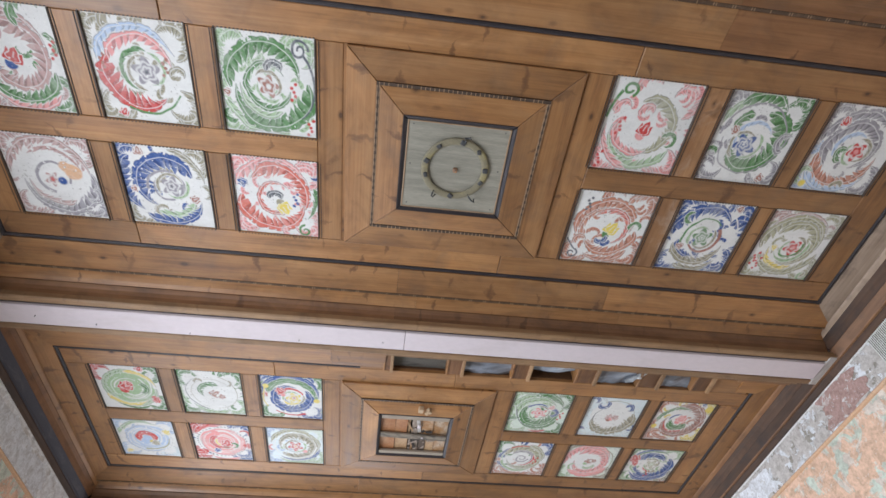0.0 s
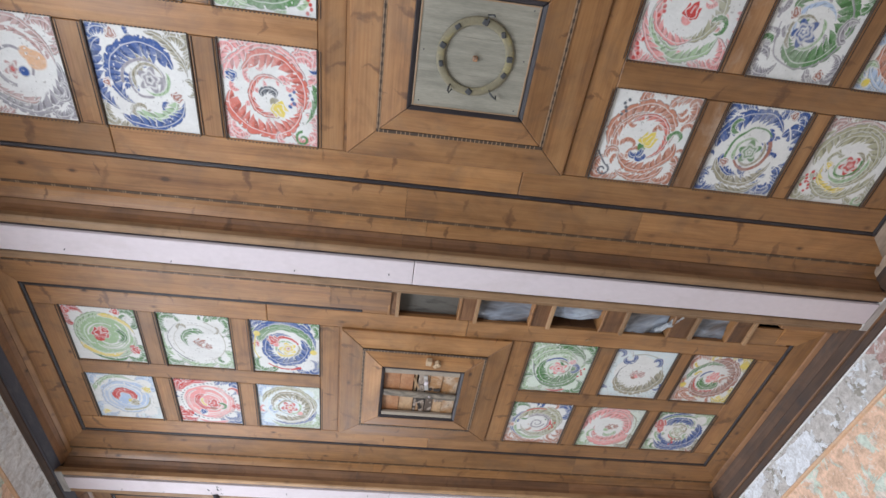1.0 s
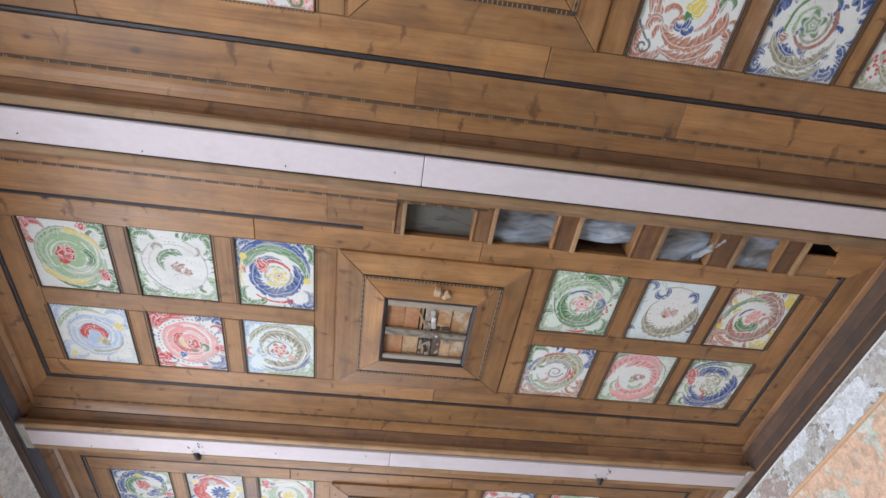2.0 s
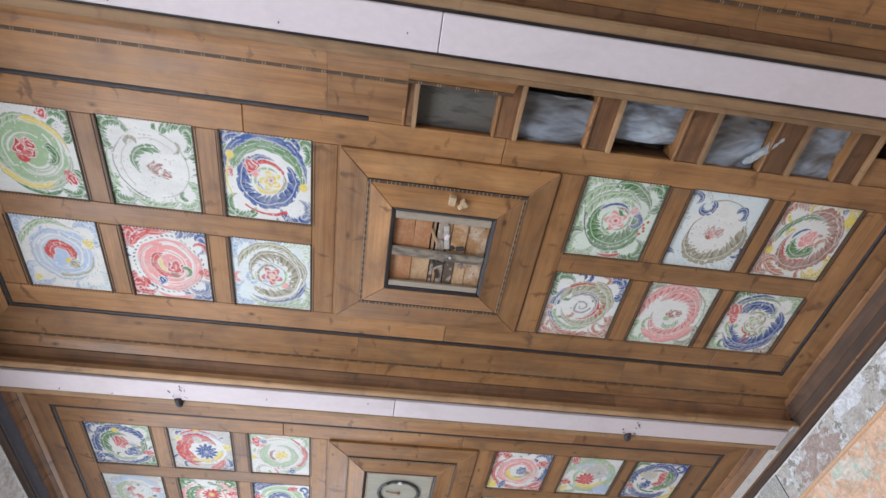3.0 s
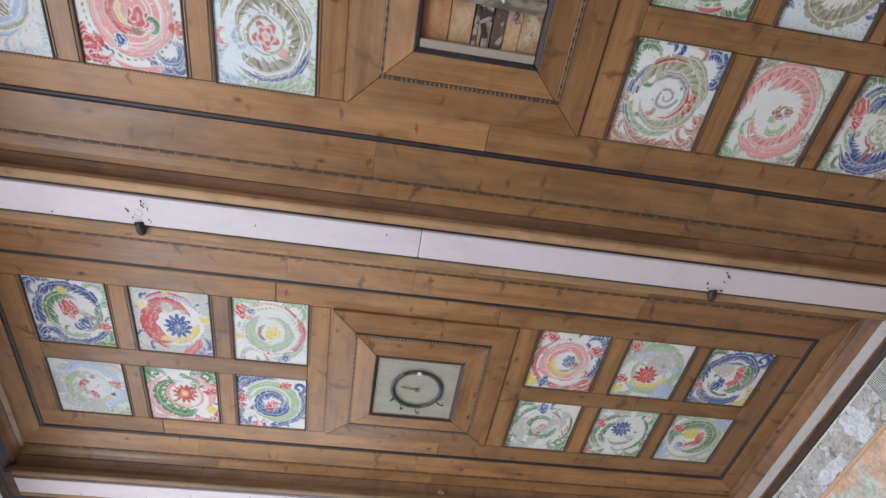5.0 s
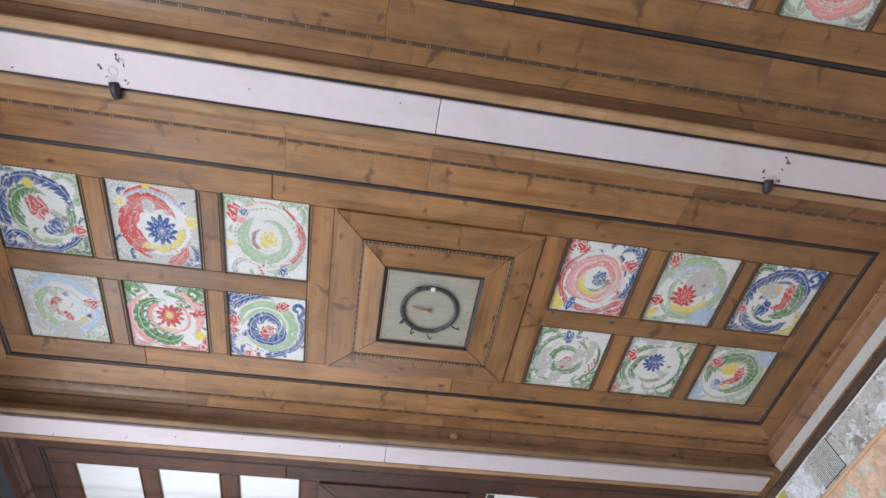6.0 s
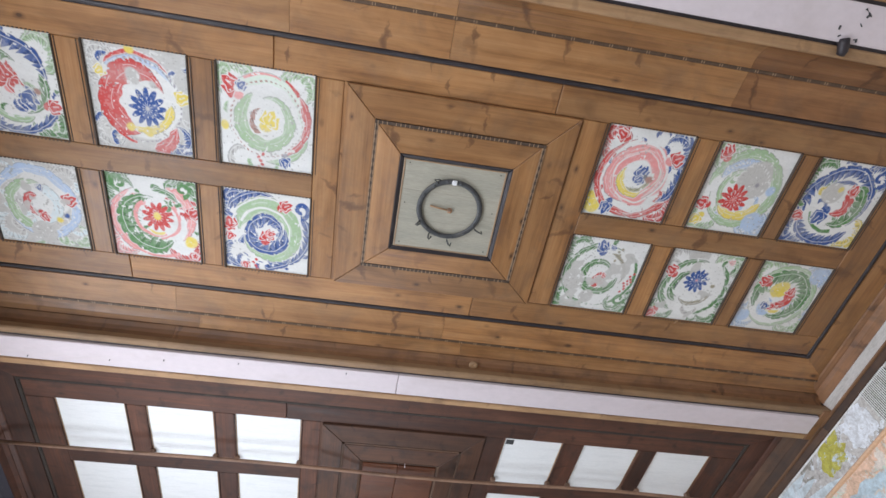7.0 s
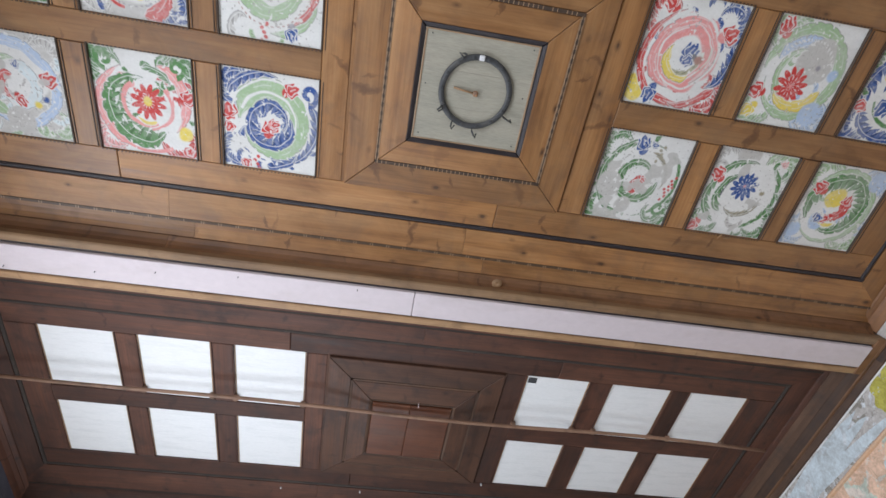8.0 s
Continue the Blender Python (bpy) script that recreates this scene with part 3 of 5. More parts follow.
def bay(key, field, edge_mats, cornice_w, cornice_e, joints, hole=None):
    """One bay: flat field of rails and stiles, black bead, sloping boards, coves, the two wall cornices."""
    y = BAYS[key]
    i = "ABCD".index(key)
    look_of = "dark reddish-brown" if key == "D" else "honey-brown"
    ob = empty("coffered_bay", XC, y, ZF, "coffered ceiling bay of " + look_of + " boards with square openings", "coffered ceiling", "ceiling bays")
    rng = random.Random(i + 3)
    z0, z1 = ZF, ZF + 0.026
    cols = COLS_D if key == "D" else COLS
    gx0, gx1 = GX0 + 0.011, GX1 - 0.011
    # long rails, butt-jointed
    for a, b, cuts in ((-GY + 0.011, ROWS[0][0], joints[0]), (ROWS[1][1], GY - 0.011, joints[1])):
        xs = [gx0] + cuts + [gx1]
        for p, q in zip(xs, xs[1:]):
            board("rail", p + 0.0011, q - 0.0011, y + a, y + b, z0 + rng.uniform(-0.0012, 0.0012), z1, field, ob)
    for half in (cols[:3], cols[3:]):
        a = gx0 if half[0] is cols[0] else 2.905
        b = 1.900 if half[0] is cols[0] else gx1
        edges = [a] + [v for c in half for v in c] + [b]
        for p, q in zip(edges[::2], edges[1::2]):
            outer = p == a or q == b
            if outer:
                board("stile", p, q, y + ROWS[0][0] + 0.0011, y + ROWS[1][1] - 0.0011, z0 + rng.uniform(-0.0012, 0.0012), z1, field, ob)
            else:
                for r0, r1 in ROWS:
                    board("stile", p, q, y + r0 + 0.0011, y + r1 - 0.0011, z0 + rng.uniform(-0.0012, 0.0012), z1, SCUFFED if key == "A" and 3.4 < p < 3.5 else field, ob, along="y")
        board("middle_rail", half[0][0] + 0.0011, half[2][1] - 0.0011, y + ROWS[0][1] + 0.0011, y + ROWS[1][0] - 0.0011, z0 + 0.0008, z1, field, ob)
    # fillets round every coffer, with a toothed edge on two sides
    trim_mat = DARK if key == "D" else INLAY
    for c0, c1 in cols:
        for r0, r1 in ROWS:
            for p, q in ((c0, c0 + 0.007), (c1 - 0.007, c1)):
                board("fillet", p, q, y + r0, y + r1, z0 - 0.0035, z0 + 0.014, trim_mat, ob, 0.0015)
            if key != "D":
                for p in (c0 - 0.0115, c1 + 0.0085):
                    board("fillet", p, p + 0.003, y + r0 + 0.003, y + r1 - 0.003, z0 - 0.003, z0 + 0.010, INLAY, ob, 0)
                for r, s in ((r0, -1), (r1, 1)):
                    n = 26
                    step = (c1 - c0) / n
                    tagged(part("toothed_edge", many_boxes([(c0 + step * (k + 0.5), y + r + s * 0.004, z0 - 0.001, step * 0.5, 0.0045, 0.003) for k in range(n)]), INLAY, ob), kind="stuff")
    # black bead, half round
    bead = [(0.011 * math.cos(a), -0.009 * math.sin(a)) for a in (math.pi * k / 6 for k in range(7))]
    for s in (-1, 1):
        if not (hole and s < 0):
            profile("bead", [(y + s * GY + p, ZF + 0.004 + q) for p, q in bead], GX0 - 0.011, GX1 + 0.011, BLACKISH if key == "D" else BLACK, ob)
        else:
            profile("bead", [(y + s * GY + p, ZF + 0.004 + q) for p, q in bead], GX0 - 0.011, 2.02, BLACK, ob)
            board("patch_strip", 2.021, 2.168, y - GY - 0.012, y - GY + 0.010, ZF - 0.002, ZF + 0.02, HONEY, ob)
    for gx in (GX0, GX1):
        profile("bead", [(gx + p, ZF + 0.0035 + q) for p, q in bead], y - GY - 0.011, y + GY + 0.011, BLACKISH if key == "D" else BLACK, ob, "y")
    # the four sloping borders
    near, far = BEAMS[i], BEAMS[i + 1]
    cx0, cx1 = X0 + 0.075, X1 - 0.075
    if hole:
        side(near, 1, cx0, 2.172, edge_mats[0], ob, 11 + i, joints[2], y - GY)
    else:
        side(near, 1, cx0, cx1, edge_mats[0], ob, 11 + i, joints[2], y - GY)
    side(far, -1, cx0, cx1, edge_mats[1], ob, 31 + i, joints[3], y + GY)
    # cornices against the walls
    for wall_x, gx, s, mats in ((X0, GX0, 1, cornice_w), (X1, GX1, -1, cornice_e)):
        a, b = near + 0.126, far - 0.126
        c = empty("wall_cornice", wall_x, y, 3.62, mats[3], "cornice", "cornices along the walls", "structure")
        w = wall_x
        d = (gx - w) * s
        profile("sloping_board", [(w + s * 0.112, 3.776), (w + s * (d - 0.012), 3.79), (w + s * (d - 0.012), 3.815), (w + s * 0.112, 3.815)], near + 0.233, far - 0.233, mats[0], c, "y")
        profile("quirk", [(w + s * 0.1105, 3.774), (w + s * 0.106, 3.768), (w + s * 0.088, 3.757), (w + s * 0.088, 3.80), (w + s * 0.1105, 3.80)], a, b, mats[1], c, "y")
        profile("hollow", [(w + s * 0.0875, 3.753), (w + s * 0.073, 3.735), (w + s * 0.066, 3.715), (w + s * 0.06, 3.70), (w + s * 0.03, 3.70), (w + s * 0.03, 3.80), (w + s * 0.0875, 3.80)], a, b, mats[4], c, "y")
        profile("fascia", [(w + s * 0.06, 3.698), (w + s * 0.034, 3.654), (w + s * 0.01, 3.654), (w + s * 0.01, 3.70)], a, b, mats[2], c, "y")
        profile("bead_strip", [(w + s * 0.042, 3.652), (w + s * 0.039, 3.645), (w + s * 0.030, 3.643), (w + s * 0.028, 3.652)], near, far, mats[2] if wall_x == X0 else SHADY, c, "y", "", 0.002)
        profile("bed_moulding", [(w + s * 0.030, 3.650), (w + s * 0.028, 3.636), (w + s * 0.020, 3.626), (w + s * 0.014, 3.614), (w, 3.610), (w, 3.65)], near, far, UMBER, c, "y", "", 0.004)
    return ob


def boss(key, mats):
    """The square frame in the middle of a bay, its mitred boards stepping down to the centre panel."""
    y = BAYS[key]
    look_of = "dark reddish" if key == "D" else "honey-brown"
    ob = empty("square_surround", XC, y, ZF - 0.03, "square mitred surround of " + look_of + " boards round a panel", "ceiling frame", "square surrounds")
    for s in ("near", "right", "far", "left"):
        mitred("outer_board", XC, y, 0.492, 0.487, 0.366, 0.360, ZF - 0.014, ZF - 0.026, 0.04, s, mats[0], ob)
        mitred("inner_board", XC, y, 0.352, 0.346, 0.246, 0.238, ZF - 0.030, ZF - 0.05, 0.06, s, mats[1], ob)
        mitred("black_border", XC, y, 0.246, 0.238, 0.228, 0.220, ZF - 0.052, ZF - 0.044, 0.05, s, mats[2], ob)
    # stiles that carry the frame
    for x0, x1 in ((1.900, XC - 0.492), (XC + 0.492, 2.905)):
        if x1 - x0 > 0.004:
            board("edge_strip", x0, x1, y - 0.487, y + 0.484, ZF + 0.002, ZF + 0.02, mats[0], ob, 0)
    if key != "D":
        for yy in (-0.353, 0.353):
            inlay(XC - 0.366, XC + 0.366, y + yy, ZF - 0.0325, ob, "x", 0.014, 0.019, 5, (0,))
        for xx in (-0.359, 0.359):
            beaded_inlay(y - 0.346, y + 0.346, XC + xx, ZF - 0.031, ob, 6)
    else:
        for yy in (-0.353, 0.353):
            board("shadow_line", XC - 0.352, XC + 0.352, y + yy - 0.006, y + yy + 0.006, ZF - 0.027, ZF, UMBER, ob, 0)
        for xx in (-0.359, 0.359):
            board("shadow_line", XC + xx - 0.006, XC + xx + 0.006, y - 0.346, y + 0.346, ZF - 0.027, ZF, UMBER, ob, 0)
    return ob


honey = (HONEY, HONEY)
W_EDGE = (GREYED, GREYED, INKY, "greyed brown boards above an inky dark cornice board", GREYED)
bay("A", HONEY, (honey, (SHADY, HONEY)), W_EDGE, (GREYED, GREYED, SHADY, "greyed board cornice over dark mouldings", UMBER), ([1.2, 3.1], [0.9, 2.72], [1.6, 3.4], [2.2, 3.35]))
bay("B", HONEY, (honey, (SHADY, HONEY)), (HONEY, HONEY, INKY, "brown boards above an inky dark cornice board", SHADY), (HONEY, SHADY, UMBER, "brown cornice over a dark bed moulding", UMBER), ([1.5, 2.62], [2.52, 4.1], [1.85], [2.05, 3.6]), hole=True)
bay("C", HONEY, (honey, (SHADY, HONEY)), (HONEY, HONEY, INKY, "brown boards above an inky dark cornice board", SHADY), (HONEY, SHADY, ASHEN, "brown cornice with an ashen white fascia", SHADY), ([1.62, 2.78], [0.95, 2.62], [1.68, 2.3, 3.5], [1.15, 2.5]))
bay("D", DARK, ((DARK, DARK), (DARK, DARK)), (DARK, DARK, INKY, "dark brown boards above an inky cornice board", DARK), (DARK, DARK, UMBER, "dark brown board cornice", UMBER), ([1.7, 3.2], [2.1], [2.4], [1.9, 3.4]))
boss("A", (HONEY, HONEY, BLACK))
boss("B", (HONEY, HONEY, BLACK))
boss("C", (HONEY, HONEY, BLACK))
boss("D", (STAINWOOD, STAINWOOD, UMBER))
beams = [beam(BEAMS[0], 2.1, HONEY, HONEY, SHADY), beam(BEAMS[1], 2.268, HONEY, HONEY, ASHEN), beam(BEAMS[2], 2.293, HONEY, HONEY, ASHEN), beam(BEAMS[3], 2.300, HONEY, PALE, SHADY), beam(BEAMS[4], 2.5, DARK, DARK, DARK)]
# the border on the camera's side of the first beam
first = empty("beam_border", XC, BEAMS[0] - 0.3, ZF, "brown cove and sloping board beside a ceiling beam", "moulding", kind="structure")
side(BEAMS[0], -1, X0, X1, honey, first, 77, [1.3, 3.0], BEAMS[0] - 0.404)
last = empty("beam_border", XC, BEAMS[4] + 0.1, ZF, "dark boards beyond the last ceiling beam", "moulding", kind="structure")
board("closing_board", X0, X1, BEAMS[4] + 0.124, Y1, ZF - 0.02, ZF, DARK, last)


# ---- painted panels ----
INK = {"W": (0.71, 0.705, 0.685), "B": (0.016, 0.070, 0.27), "b": (0.40, 0.51, 0.68), "G": (0.075, 0.215, 0.060), "g": (0.33, 0.47, 0.27), "R": (0.54, 0.04, 0.035), "P": (0.72, 0.29, 0.28),
       "S": (0.60, 0.13, 0.09), "Y": (0.72, 0.57, 0.10), "T": (0.31, 0.28, 0.19), "N": (0.34, 0.145, 0.105), "M": (0.29, 0.27, 0.30), "K": (0.09, 0.10, 0.12), "A": (0.50, 0.485, 0.46), "L": (0.62, 0.70, 0.60),
       "D": (0.62, 0.70, 0.72), "V": (0.47, 0.29, 0.27), "H": (0.48, 0.19, 0.115), "J": (0.37, 0.36, 0.23), "E": (0.66, 0.40, 0.24)}
TINT = {"W": "white", "B": "blue", "b": "pale blue", "G": "green", "g": "pale green", "R": "red", "P": "pink", "S": "vermilion", "Y": "yellow", "T": "olive-grey", "N": "russet", "M": "mauve-grey",
        "K": "dark grey", "A": "grey", "L": "pale green", "D": "pale blue", "V": "dusty rose", "H": "terracotta", "J": "light olive", "E": "peach"}
GRID = 189
axis_u = np.linspace(-1, 1, GRID)
GU, GV = np.meshgrid(axis_u, axis_u)          # u across the room, v along it


def smooth_field(rng, cells):
    """Soft random field over the panel, from -1 to 1."""
    k = rng.uniform(-1, 1, (cells + 1, cells + 1))
    t = (axis_u + 1) / 2 * (cells - 1e-6)
    i = t.astype(int)
    f = t - i
    f = f * f * (3 - 2 * f)
    rows = k[i] * (1 - f)[:, None] + k[i + 1] * f[:, None]
    return rows[:, i] * (1 - f)[None] + rows[:, i + 1] * f[None]


def lay(img, mask, colour):
    mask = np.clip(mask, 0, 1)[..., None]
    img[:] = img * (1 - mask) + np.array(colour) * mask


def soft(d, width=0.03):
    return np.clip(0.5 + d / width, 0, 1)


def frond(img, U, V, cx, cy, r0, r1, start, sweep, w0, ink, lobes=15, light=0.2, plain=False):
    """A curling acanthus frond: a band that winds from radius r0 in to r1, edged with backswept teeth
    and a margin of bare gesso, with pale strokes in its lobes and a dark contour along its inner side."""
    reach = r0 + 1.6 * w0 + 0.08
    lo_u, hi_u = np.searchsorted(axis_u, (cx - reach, cx + reach))
    lo_v, hi_v = np.searchsorted(axis_u, (cy - reach, cy + reach))
    img, U, V = img[lo_v:hi_v, lo_u:hi_u], U[lo_v:hi_v, lo_u:hi_u], V[lo_v:hi_v, lo_u:hi_u]
    if not U.size:
        return
    du, dv = U - cx, V - cy
    r, th = np.hypot(du, dv), np.arctan2(dv, du)
    hand, total = math.copysign(1, sweep), abs(radians(sweep))
    base, gesso = np.array(INK[ink]), np.array(INK["W"])
    lobes = max(8, 1.4 * lobes * max(r0, 0.25) / 0.7)
    for k in range(int(total // (2 * math.pi)), -1, -1):
        phi = np.mod(hand * (th - radians(start)), 2 * math.pi) + 2 * math.pi * k
        s = np.clip(phi / total, 0, 1)
        ease = np.minimum(1, np.minimum(s * 7 + 0.10, (1 - s) * 3.5 + 0.03))
        w = np.maximum(1.18 * w0 * (1 - 0.25 * s) * ease, 1e-3)
        d = (r - (r1 + (r0 - r1) * (1 - s ** 1.7))) / w
        turn = phi * lobes / (2 * math.pi) * (1 + 0.25 * s)
        saw = np.mod(turn - 0.55 * d + 0.12 * d * d + 0.18 * np.sin(1.9 * turn), 1)
        rise = np.clip(saw / 0.14, 0, 1)
        inner = 0.24 + 0.64 * rise * (1 - saw) ** 0.9 * (0.85 + 0.2 * np.sin(turn * 1.3 + start))
        outer = 0.66 + 0.10 * np.sin(math.pi * np.mod(turn * 0.9 + 0.4 * d, 1)) - 0.16 * (np.mod(turn * 0.5 + 0.3 * d, 1) > 0.9)
        if plain:
            inner, saw = 0.62 + 0.08 * np.sin(2.3 * turn + start), np.full_like(saw, 0.5)
        edge = np.minimum(outer - d, inner + d) * w
        live = (phi < total)
        lay(img, soft(edge + 0.020, 0.03) * live * 0.9, gesso)
        mask = soft(edge, 0.016) * live
        # each lobe runs from a pale tip to a dark root beside the next one
        pale = (np.clip(1.15 - 1.5 * saw, 0, 0.75) * np.clip(0.55 - 0.7 * d, 0.1, 1))[..., None] * (light + 0.02)
        colour = base * (1 - pale) + gesso * pale
        colour = np.where(((saw > 0.62) & (d < 0.3))[..., None], colour * 0.66, colour)
        m = mask[..., None]
        img[:] = img * (1 - m) + colour * m
        if plain and w0 > 0.085:
            # brush marks along the band
            for at, cut in ((0.30, 0.2), (-0.10, -0.3), (-0.42, 0.1)):
                lay(img, soft(0.008 - np.abs((d - at) * w), 0.012) * mask * (np.sin(turn * 1.7 + 9 * at + start) > cut) * 0.6, gesso)
            lay(img, soft(0.008 - np.abs((d - outer) * w), 0.012) * live * 0.6, np.minimum(base, 0.3) * 0.35 + 0.05)
        elif w0 > 0.085:
            # slits between the lobes, a pale rib, and a thin dark line along the smooth edge
            slit = soft(0.045 - np.minimum(saw, 1 - saw), 0.05) * np.clip((0.10 - d) * 4, 0, 1)
            lay(img, slit * mask * 0.75, gesso)
            lay(img, soft(0.009 - np.abs((d - 0.34) * w), 0.012) * mask * 0.75, gesso)
            lay(img, soft(0.008 - np.abs((d - outer) * w), 0.012) * live * 0.7, np.minimum(base, 0.3) * 0.35 + 0.05)


def stem(img, U, V, cx, cy, r0, r1, start, sweep, w, ink, whole=False):
    """A thin plain stalk that winds like a frond."""
    du, dv = U - cx, V - cy
    r, th = np.hypot(du, dv), np.arctan2(dv, du)
    hand, total = math.copysign(1, sweep), abs(radians(sweep))
    for k in range(int(total // (2 * math.pi)) + 1):
        phi = np.mod(hand * (th - radians(start)), 2 * math.pi) + 2 * math.pi * k
        s = np.clip(phi / total, 0, 1)
        d = np.abs(r - (r0 + (r1 - r0) * s))
        lay(img, soft(w * (1 - (0.2 if whole else 0.5) * s) - d, 0.02) * (phi < total), INK[ink])


def bloom(img, U, V, cx, cy, size, ink, heart, kind, turn):
    """The flower at the middle: d daisy, r rose, b a bud with two curling petals."""
    du, dv = U - cx, V - cy
    r, th = np.hypot(du, dv), np.arctan2(dv, du) + turn
    if size > 0.23 and kind == "r":
        frond(img, U, V, cx, cy, size * 1.25, size * 0.9, math.degrees(turn), 200, 0.05, "T", 18, 0.4)
        frond(img, U, V, cx, cy, size * 1.30, size * 0.9, math.degrees(turn) + 190, 150, 0.05, "g", 18, 0.3)
    if kind == "d":
        lay(img, soft(size * (0.58 + 0.42 * np.abs(np.cos(th * 6))) - r), INK[ink])
        lay(img, soft(0.035 - np.abs(r - size * 0.42), 0.03) * (np.mod(th * 12 / (2 * math.pi), 1) < 0.28) * 0.7, INK["W"])
    elif kind == "r":
        lay(img, soft(size * (0.80 + 0.20 * np.cos(th * 5)) - r), INK[ink])
        lay(img, soft(0.022 - np.abs(r - size * (0.58 + 0.08 * np.cos(th * 5 + 1))), 0.03) * 0.8, INK["W"])
    else:
        c, q = math.cos(turn), math.sin(turn)
        along, across = (du * c + dv * q) / size, (dv * c - du * q) / size
        lay(img, soft(size * (0.34 - np.hypot(along + 0.42, across)), 0.025), INK[heart])
        for lean, long, wide in ((0.75, 0.95, 0.34), (-0.80, 0.90, 0.32), (0.0, 1.05, 0.36)):
            p = along + 0.30
            e = p * math.cos(lean) + across * math.sin(lean)
            f = across * math.cos(lean) - p * math.sin(lean) + 0.35 * lean * e * e
            t = np.clip(e / long, 0, 1)
            body = wide * np.sin(math.pi * t ** 0.75) * (1 + 0.25 * np.sin(9 * t + 3 * lean)) - np.abs(f)
            body = np.where((e > 0) & (e < long), body, -1) * size
            lay(img, soft(body + 0.022, 0.02), INK["W"])
            lay(img, soft(body, 0.018), INK[ink])
            lay(img, soft(0.016 - np.abs(f) * size, 0.014) * (t > 0.25) * (t < 0.7) * 0.6, INK["W"])
        return
    lay(img, soft(size * 0.24 - r), INK[heart])


def scroll(seed, design):
    """Colours of one panel, from its wear and its strokes, laid one over the other:
    Q ground; K corner leaves; D disc; F frond round the middle; A plain band round it; L frond elsewhere; S stalk; Z curled stalk elsewhere; T ring of dashes; O flower; P berries."""
    rng = np.random.RandomState(seed)
    wear, *strokes = design.split(";")
    wear = float(wear)
    img = np.empty((GRID, GRID, 3))
    img[:] = INK["W"]
    U = GU + 0.030 * smooth_field(rng, 5) + 0.014 * smooth_field(rng, 12)
    V = GV + 0.030 * smooth_field(rng, 5) + 0.014 * smooth_field(rng, 12)
    for stroke in strokes:
        kind, inks, *rest = stroke.split()
        n = [float(v) for v in rest]
        if kind == "Q":
            lay(img, np.full_like(GU, 0.9), INK[inks])
        elif kind == "K":
            for ink, (sx, sy) in zip(inks, ((-1, -1), (1, -1), (1, 1), (-1, 1))):
                if ink == ".":
                    continue
                a = math.degrees(math.atan2(sy, sx))
                turn = 1 if rng.rand() < 0.5 else -1
                frond(img, U, V, sx * 0.62, sy * 0.62, 0.34, 0.22, a - 120 * turn, 235 * turn, 0.135, ink, 26)
                frond(img, U, V, sx * 0.30, sy * 1.02, 0.26, 0.16, a - 70 * turn, 170 * turn, 0.10, ink, 26)
                frond(img, U, V, sx * 1.02, sy * 0.30, 0.24, 0.15, a + 80 * turn, -170 * turn, 0.09, ink, 26)
                frond(img, U, V, sx * 0.82, sy * 0.80, 0.15, 0.08, a + 40 * turn, -190 * turn, 0.07, ink, 30)
            spare = [q for q in inks if q != "."]
            for k in range(16):
                a, rad = rng.uniform(0, 360), rng.choice([0.34, 0.5, 0.66, 0.9])
                frond(img, U, V, rad * math.cos(radians(a)), rad * math.sin(radians(a)), rng.uniform(0.12, 0.22), 0.07, a + rng.uniform(-70, 70), rng.choice([-1, 1]) * rng.uniform(120, 210), 0.07, spare[k % len(spare)], 24, 0.3)
        elif kind == "D":
            x, y = n[1:] if len(n) > 1 else (0, 0)
            lay(img, soft(n[0] * (1 + 0.10 * smooth_field(rng, 7)) - np.hypot(U - x, V - y), 0.04), INK[inks])
            if n[0] > 0.5 and inks != "W":
                # brushed swirls within a broad disc
                for k in range(9):
                    rad = n[0] * rng.uniform(0.45, 0.92)
                    stem(img, U, V, x, y, rad, rad * rng.uniform(0.75, 0.9), rng.uniform(0, 360), rng.uniform(70, 190), rng.uniform(0.014, 0.03), rng.choice(("W", "W", inks, "L")))
        elif kind == "F":
            frond(img, U, V, 0, 0, *n, inks)
        elif kind == "A":
            frond(img, U, V, 0, 0, *n, inks, plain=True)
        elif kind == "L":
            frond(img, U, V, n[0], n[1], n[2], n[2] * 0.6, n[3], n[4], n[5], inks)
        elif kind == "S":
            stem(img, U, V, 0, 0, *n, inks)
        elif kind == "T":
            r, th = np.hypot(U, V), np.arctan2(V, U)
            lean = np.mod(th * n[2] / (2 * math.pi) + 0.25 * np.sin(3 * th + seed) + 5 * (r - n[0]), 1)
            lay(img, soft(n[1] * (0.75 + 0.35 * np.sin(5 * th + seed)) - np.abs(r - n[0]), 0.02) * (lean < 0.5) * 0.9, INK[inks])
        elif kind == "O":
            x, y = n[1:3] if len(n) > 1 else (0, 0)
            bloom(img, U, V, x, y, n[0], inks[1], inks[2], inks[0], radians(n[3]) if len(n) > 3 else rng.uniform(0, 6))
        elif kind == "Z":
            stem(img, U, V, n[0], n[1], *n[2:], inks, True)
        elif kind == "P":
            for q in range(5):
                lay(img, soft(0.036 - np.hypot(U - n[0] - 0.05 * math.cos(2.4 * q), V - n[1] + 0.16 - 0.08 * q), 0.02), INK[inks])
    # loss of paint: bare gesso flecks, grey wood where more has gone
    fleck = smooth_field(rng, 28) + 0.5 * smooth_field(rng, 51)
    lay(img, soft(fleck - 1.02 + 0.45 * wear, 0.06) * 0.9, (0.71, 0.705, 0.685))
    chips = smooth_field(rng, 44) + 0.6 * smooth_field(rng, 81) + 0.35 * smooth_field(rng, 6)
    lay(img, soft(chips - 1.20 + 0.6 * wear, 0.08) * 0.75, (0.36, 0.345, 0.32))
